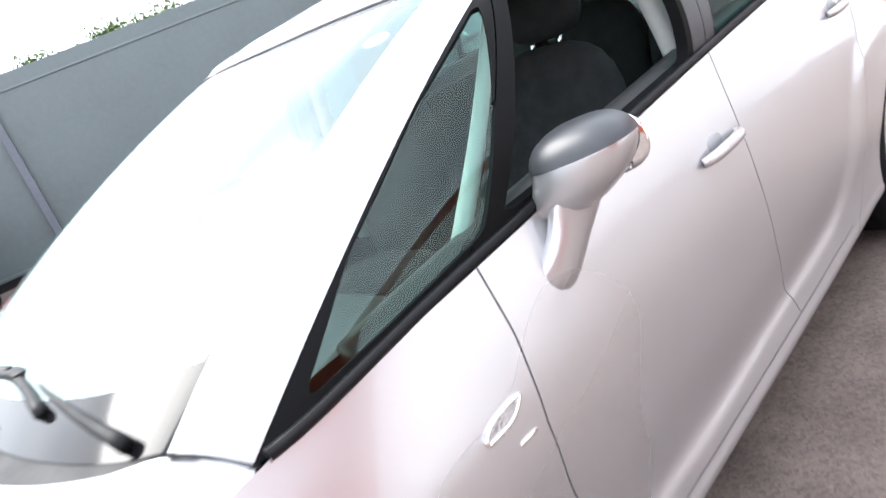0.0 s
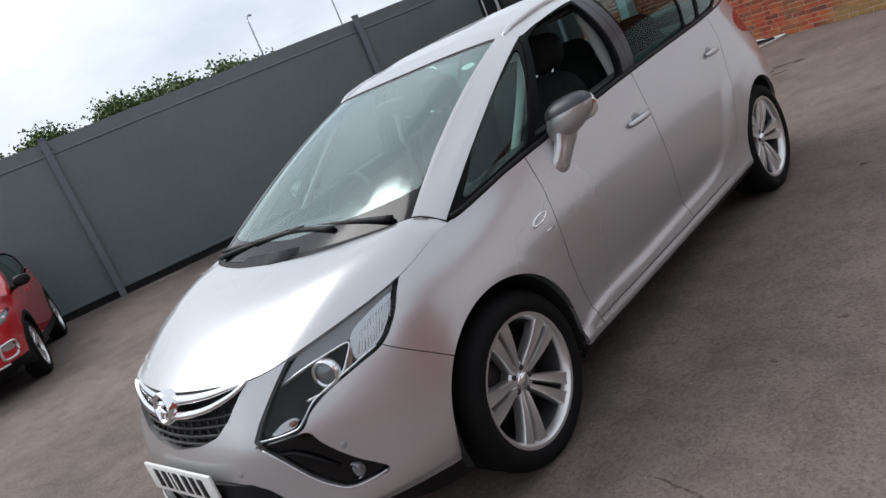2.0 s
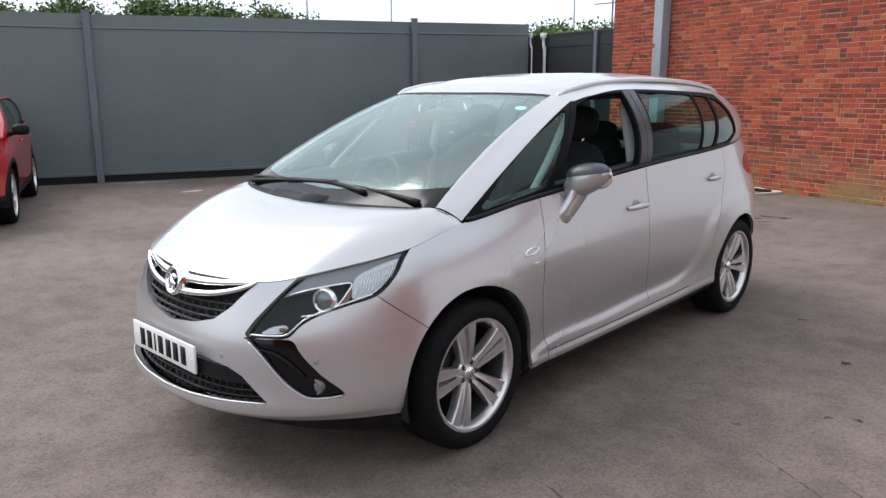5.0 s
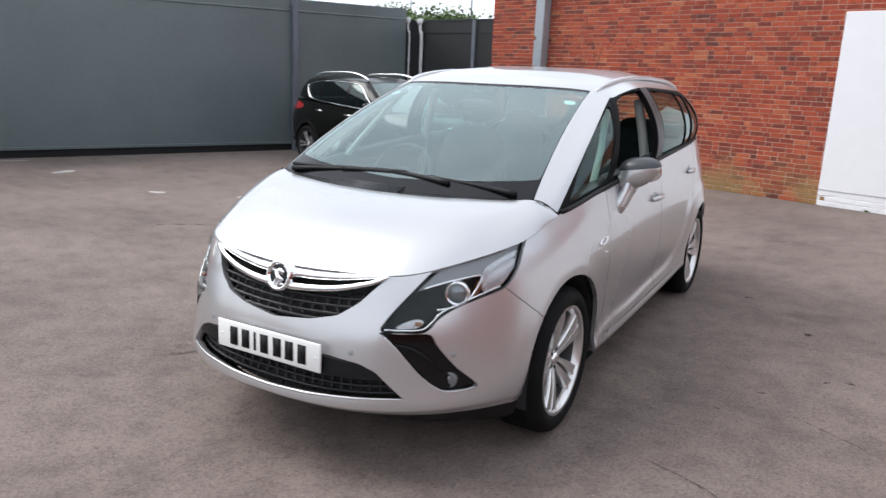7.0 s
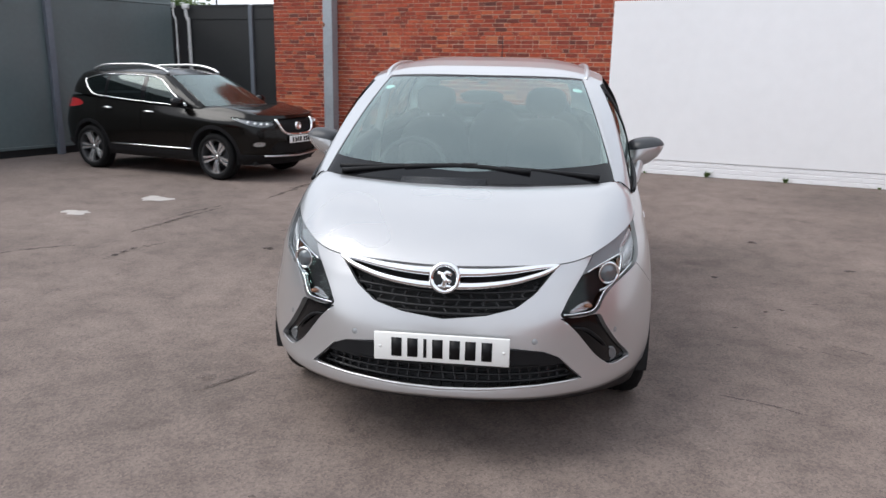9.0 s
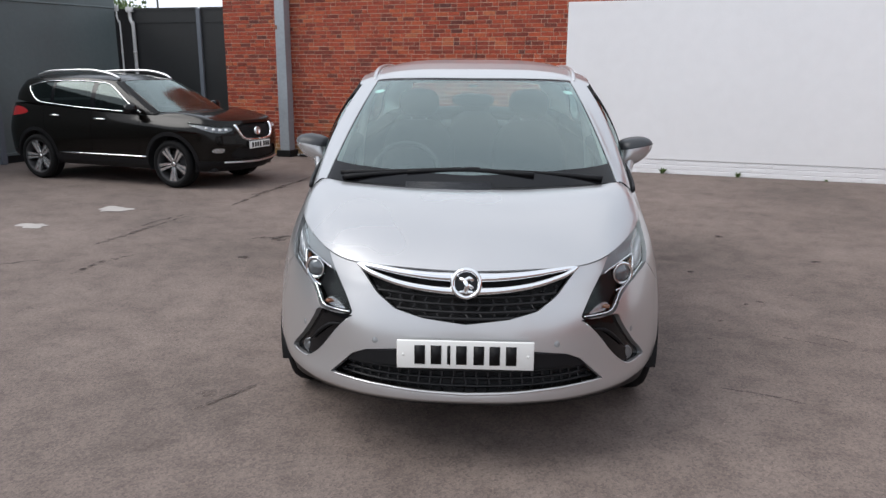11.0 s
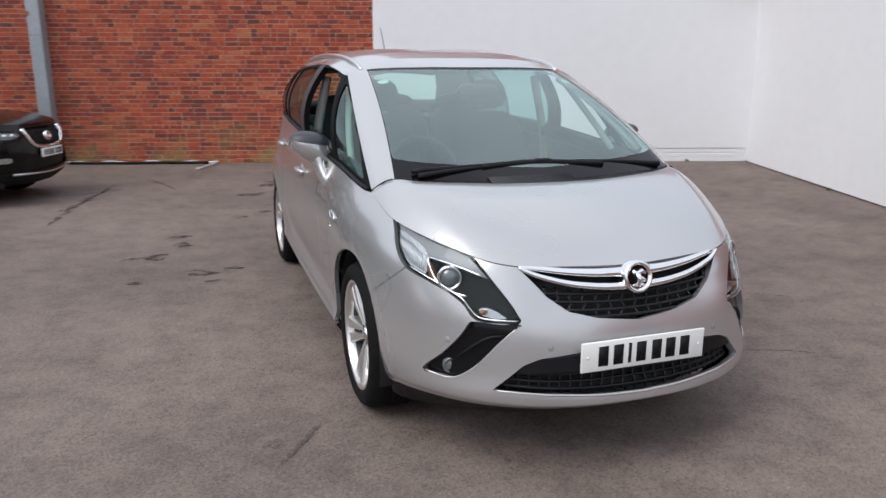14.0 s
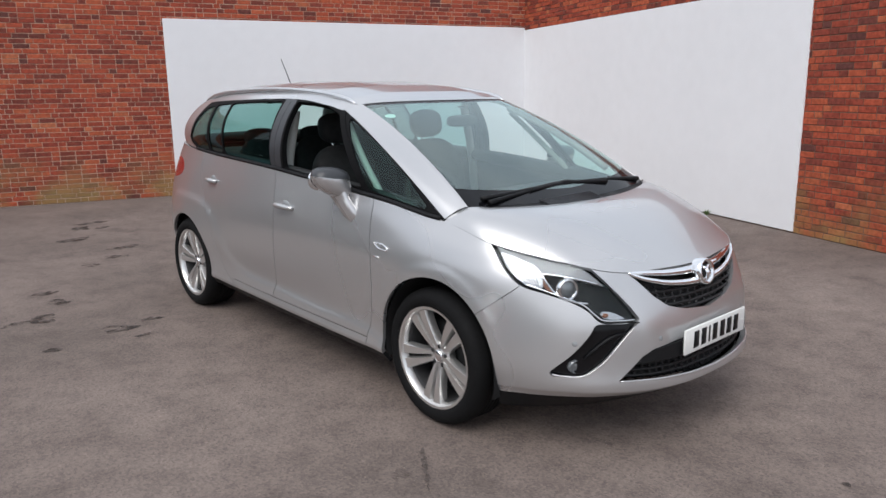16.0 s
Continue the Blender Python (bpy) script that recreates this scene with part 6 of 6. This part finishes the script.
    if chrome_front:
        leg = [sk.at(u, z, .006) for u, z in ((1.42, .935), (1.30, .86), (1.14, .775), (.85, .722), (.4, .708), (0, .706))]
        pair("chrome_wing", tube(spline(leg, 24), [.030 - .0006 * i for i in range(24)], 10), CHROME, grille, "broad chrome wing of the grille")
        mesh_object("emblem", *moved(lathe([(0, .004), (.045, .004), (.052, .012), (.060, .012), (.062, -.02)], 36, "z"), pose(0, -.925, .83, 86)), CHROME, grille, "round chrome emblem")
    else:
        half = [sk.at(u, .90, .008) for u in np.linspace(0, 2.1, 18)]
        mesh_object("chrome_bar", *tube([p * [-1, 1, 1] for p in reversed(half[1:])] + half, .012, 8), CHROME, grille)
        hoop = [sk.at(u, z, .006) for u, z in ((2.2, .62), (2.9, .63), (3.1, .58), (2.9, .47), (2.2, .46), (2.15, .55), (2.2, .62))]
        pair("fog_surround", tube(spline(hoop, 36), .018, 8), SATIN, car, "satin silver hoop round the fog lamp")
    panel("lower_intake", shifted(cut["low"], -.03), BLACK_TRIM, car, "black lower intake", 0, "mid")
    skid = [sk.at(u, .375 + .012 * u, .010) for u in np.linspace(0, 2.3, 18)]
    mesh_object("skid_trim", *tube([p * [-1, 1, 1] for p in reversed(skid[1:])] + skid, .014, 8), SATIN, car, "satin silver skid trim")
    heads = panel("headlight", shifted(cut["head"], -.03), LAMP_SILVER, car, "slim clear headlight", 0)
    for u, z in ((2.0, .880), (2.4, .880), (2.8, .890), (3.2, .908)):
        pair("lamp_unit", blob(*sk.at(u, z, -.014), .030, .022, .020, 2.2), LIGHT_DIODE, heads)
    panel("lens", shifted(cut["head"], -.001), LAMP_GLASS, heads, "", 0)
    fogs = panel("fog_lamp", shifted(cut["fog"], -.008), CLEAR_LAMP, car, "bright fog lamp", .01)
    plate = mesh_object("number_plate", *box(-.26, .26, -.962, -.950, .575, .686, .004), PLATE_WHITE, car, "white number plate with black bars")
    for x in (-.18, -.11, -.05, .01, .10, .16, .215):
        mesh_object("plate_bar", *box(x - .02, x + .02, -.9645, -.9615, .595, .667), BLACK_TRIM, plate)
    # sides
    for parents, (y, z) in ((df, (1.32, .985)), (dr, (2.24, 1.02))):
        u = float(np.interp(y, [.55, 1.35, 2.2, 2.8], [6, 7, 8, 9]))
        pts = spline([sk.at(u + d, z, o) for d, o in ((-.13, .006), (-.09, .030), (0, .036), (.09, .030), (.13, .006))], 13)
        pair("door_handle", tube(pts, .013, 8), CHROME if chrome_front else paint, parents, "bright door handle")
    strip = [sk.at(u, .455, .010) for u in np.linspace(5.85, 8.0, 12)]
    if chrome_front:
        pair("sill_trim", tube(strip, .012, 6), CHROME, car, "bright sill trim")
    body = pair("door_mirror", moved(blob(0, 0, 0, .105, .075, .075, 2.6), pose(.975, .62, 1.16, 0, 0, 12)), GLOSS_BLACK if chrome_front else BLACK_TRIM, car, "dark door mirror")
    pair("stalk", tube([(.83, .62, 1.10), (.90, .62, 1.12), (.95, .62, 1.13)], .03, 8), BLACK_TRIM, body)
    rail = [(.565, 1.16, 1.59), (.572, 1.30, 1.655), (.575, 1.65, 1.715), (.572, 2.15, 1.715), (.562, 2.6, 1.695), (.555, 2.85, 1.635)]
    if chrome_front:
        pair("roof_rail", tube(spline(rail, 26), .022, 10), SATIN, car, "satin silver roof rail")
    wheel = wheel_parts(.358, .258, .225, 5, car, DARK_METAL if chrome_front else spoke_mat, DARK_METAL, spoke_mat)
    wheel.matrix_basis = pose(.855, 0, .358, 10)
    for x, y, turn, roll in ((-.855, 0, 180, 33), (.855, 2.705, 0, 55), (-.855, 2.705, 180, 18)):
        copy_part(wheel, car, pose(x, y, .358, 0, 0, turn) @ pose(0, 0, 0, roll))
    for y0, z0, r in arches:
        arc = [(r * math.cos(a), r * math.sin(a)) for a in np.linspace(-.25, math.pi + .25, 24)]
        pair("wheel_arch_liner", ([(x, y0 + p, z0 + q) for x in (.45, .87) for p, q in arc], grid_faces(2, 24)), DARK_VOID, car)
        pair("wheel_arch_wall", ([(.45, y0 + p * k, z0 + q * k) for k in (.02, 1.0) for p, q in arc], grid_faces(2, 24)), DARK_VOID, car)
    mesh_object("underbody", *box(-.72, .72, -.65, 3.3, .25, .32, .01), DARK_VOID, car)
    mesh_object("cabin_floor", *box(-.72, .72, .2, 3.1, .45, .80, .02), TRIM_DARK, car)
    mesh_object("dashboard", *box(-.74, .74, .25, .75, .75, 1.075, .05), TRIM_DARK, car, "black dashboard")
    for x in (-.37, .37):
        seat = mesh_object("seat", *moved(blob(0, 0, 0, .24, .08, .36, 3), pose(x, 1.55, 1.02, -12)), SEAT, car)
        mesh_object("headrest", *blob(x, 1.66, 1.44, .13, .05, .08, 2.8), SEAT, seat)
    return car


tall_car("sport_utility_car", "dark brown sport utility car with chrome trim by the fence", BROWN_PAINT, pose(-3.83, 6.83, 0, 0, 0, 71.5) @ Matrix.Scale(0.90, 4), True, TWO_TONE)
tall_car("small_red_car", "bright red small crossover car with black cladding by the fence", RED_PAINT, pose(-7.08, -0.20, 0, 0, 0, 67) @ Matrix.Scale(0.92, 4), False, ALLOY)


# ---- single bricks of the walls ----
for w in (0.196, 0.0935):
    me = bpy.data.meshes.new("brick")
    me.from_pydata(*[brick_shape(w)[0], [], brick_shape(w)[1]])
    me.materials.append(BRICK)
    BRICK_MESHES[w] = me
brick_rnd = random.Random(5)
for wall, singles in ((wall_north, bricks_n), (wall_east, bricks_e)):
    for w, s, z in singles:
        brick = new("brick", BRICK_MESHES[w])
        brick.parent = wall
        brick.location = (s, brick_rnd.uniform(-0.002, 0.002), z + brick_rnd.uniform(-0.0015, 0.0015))
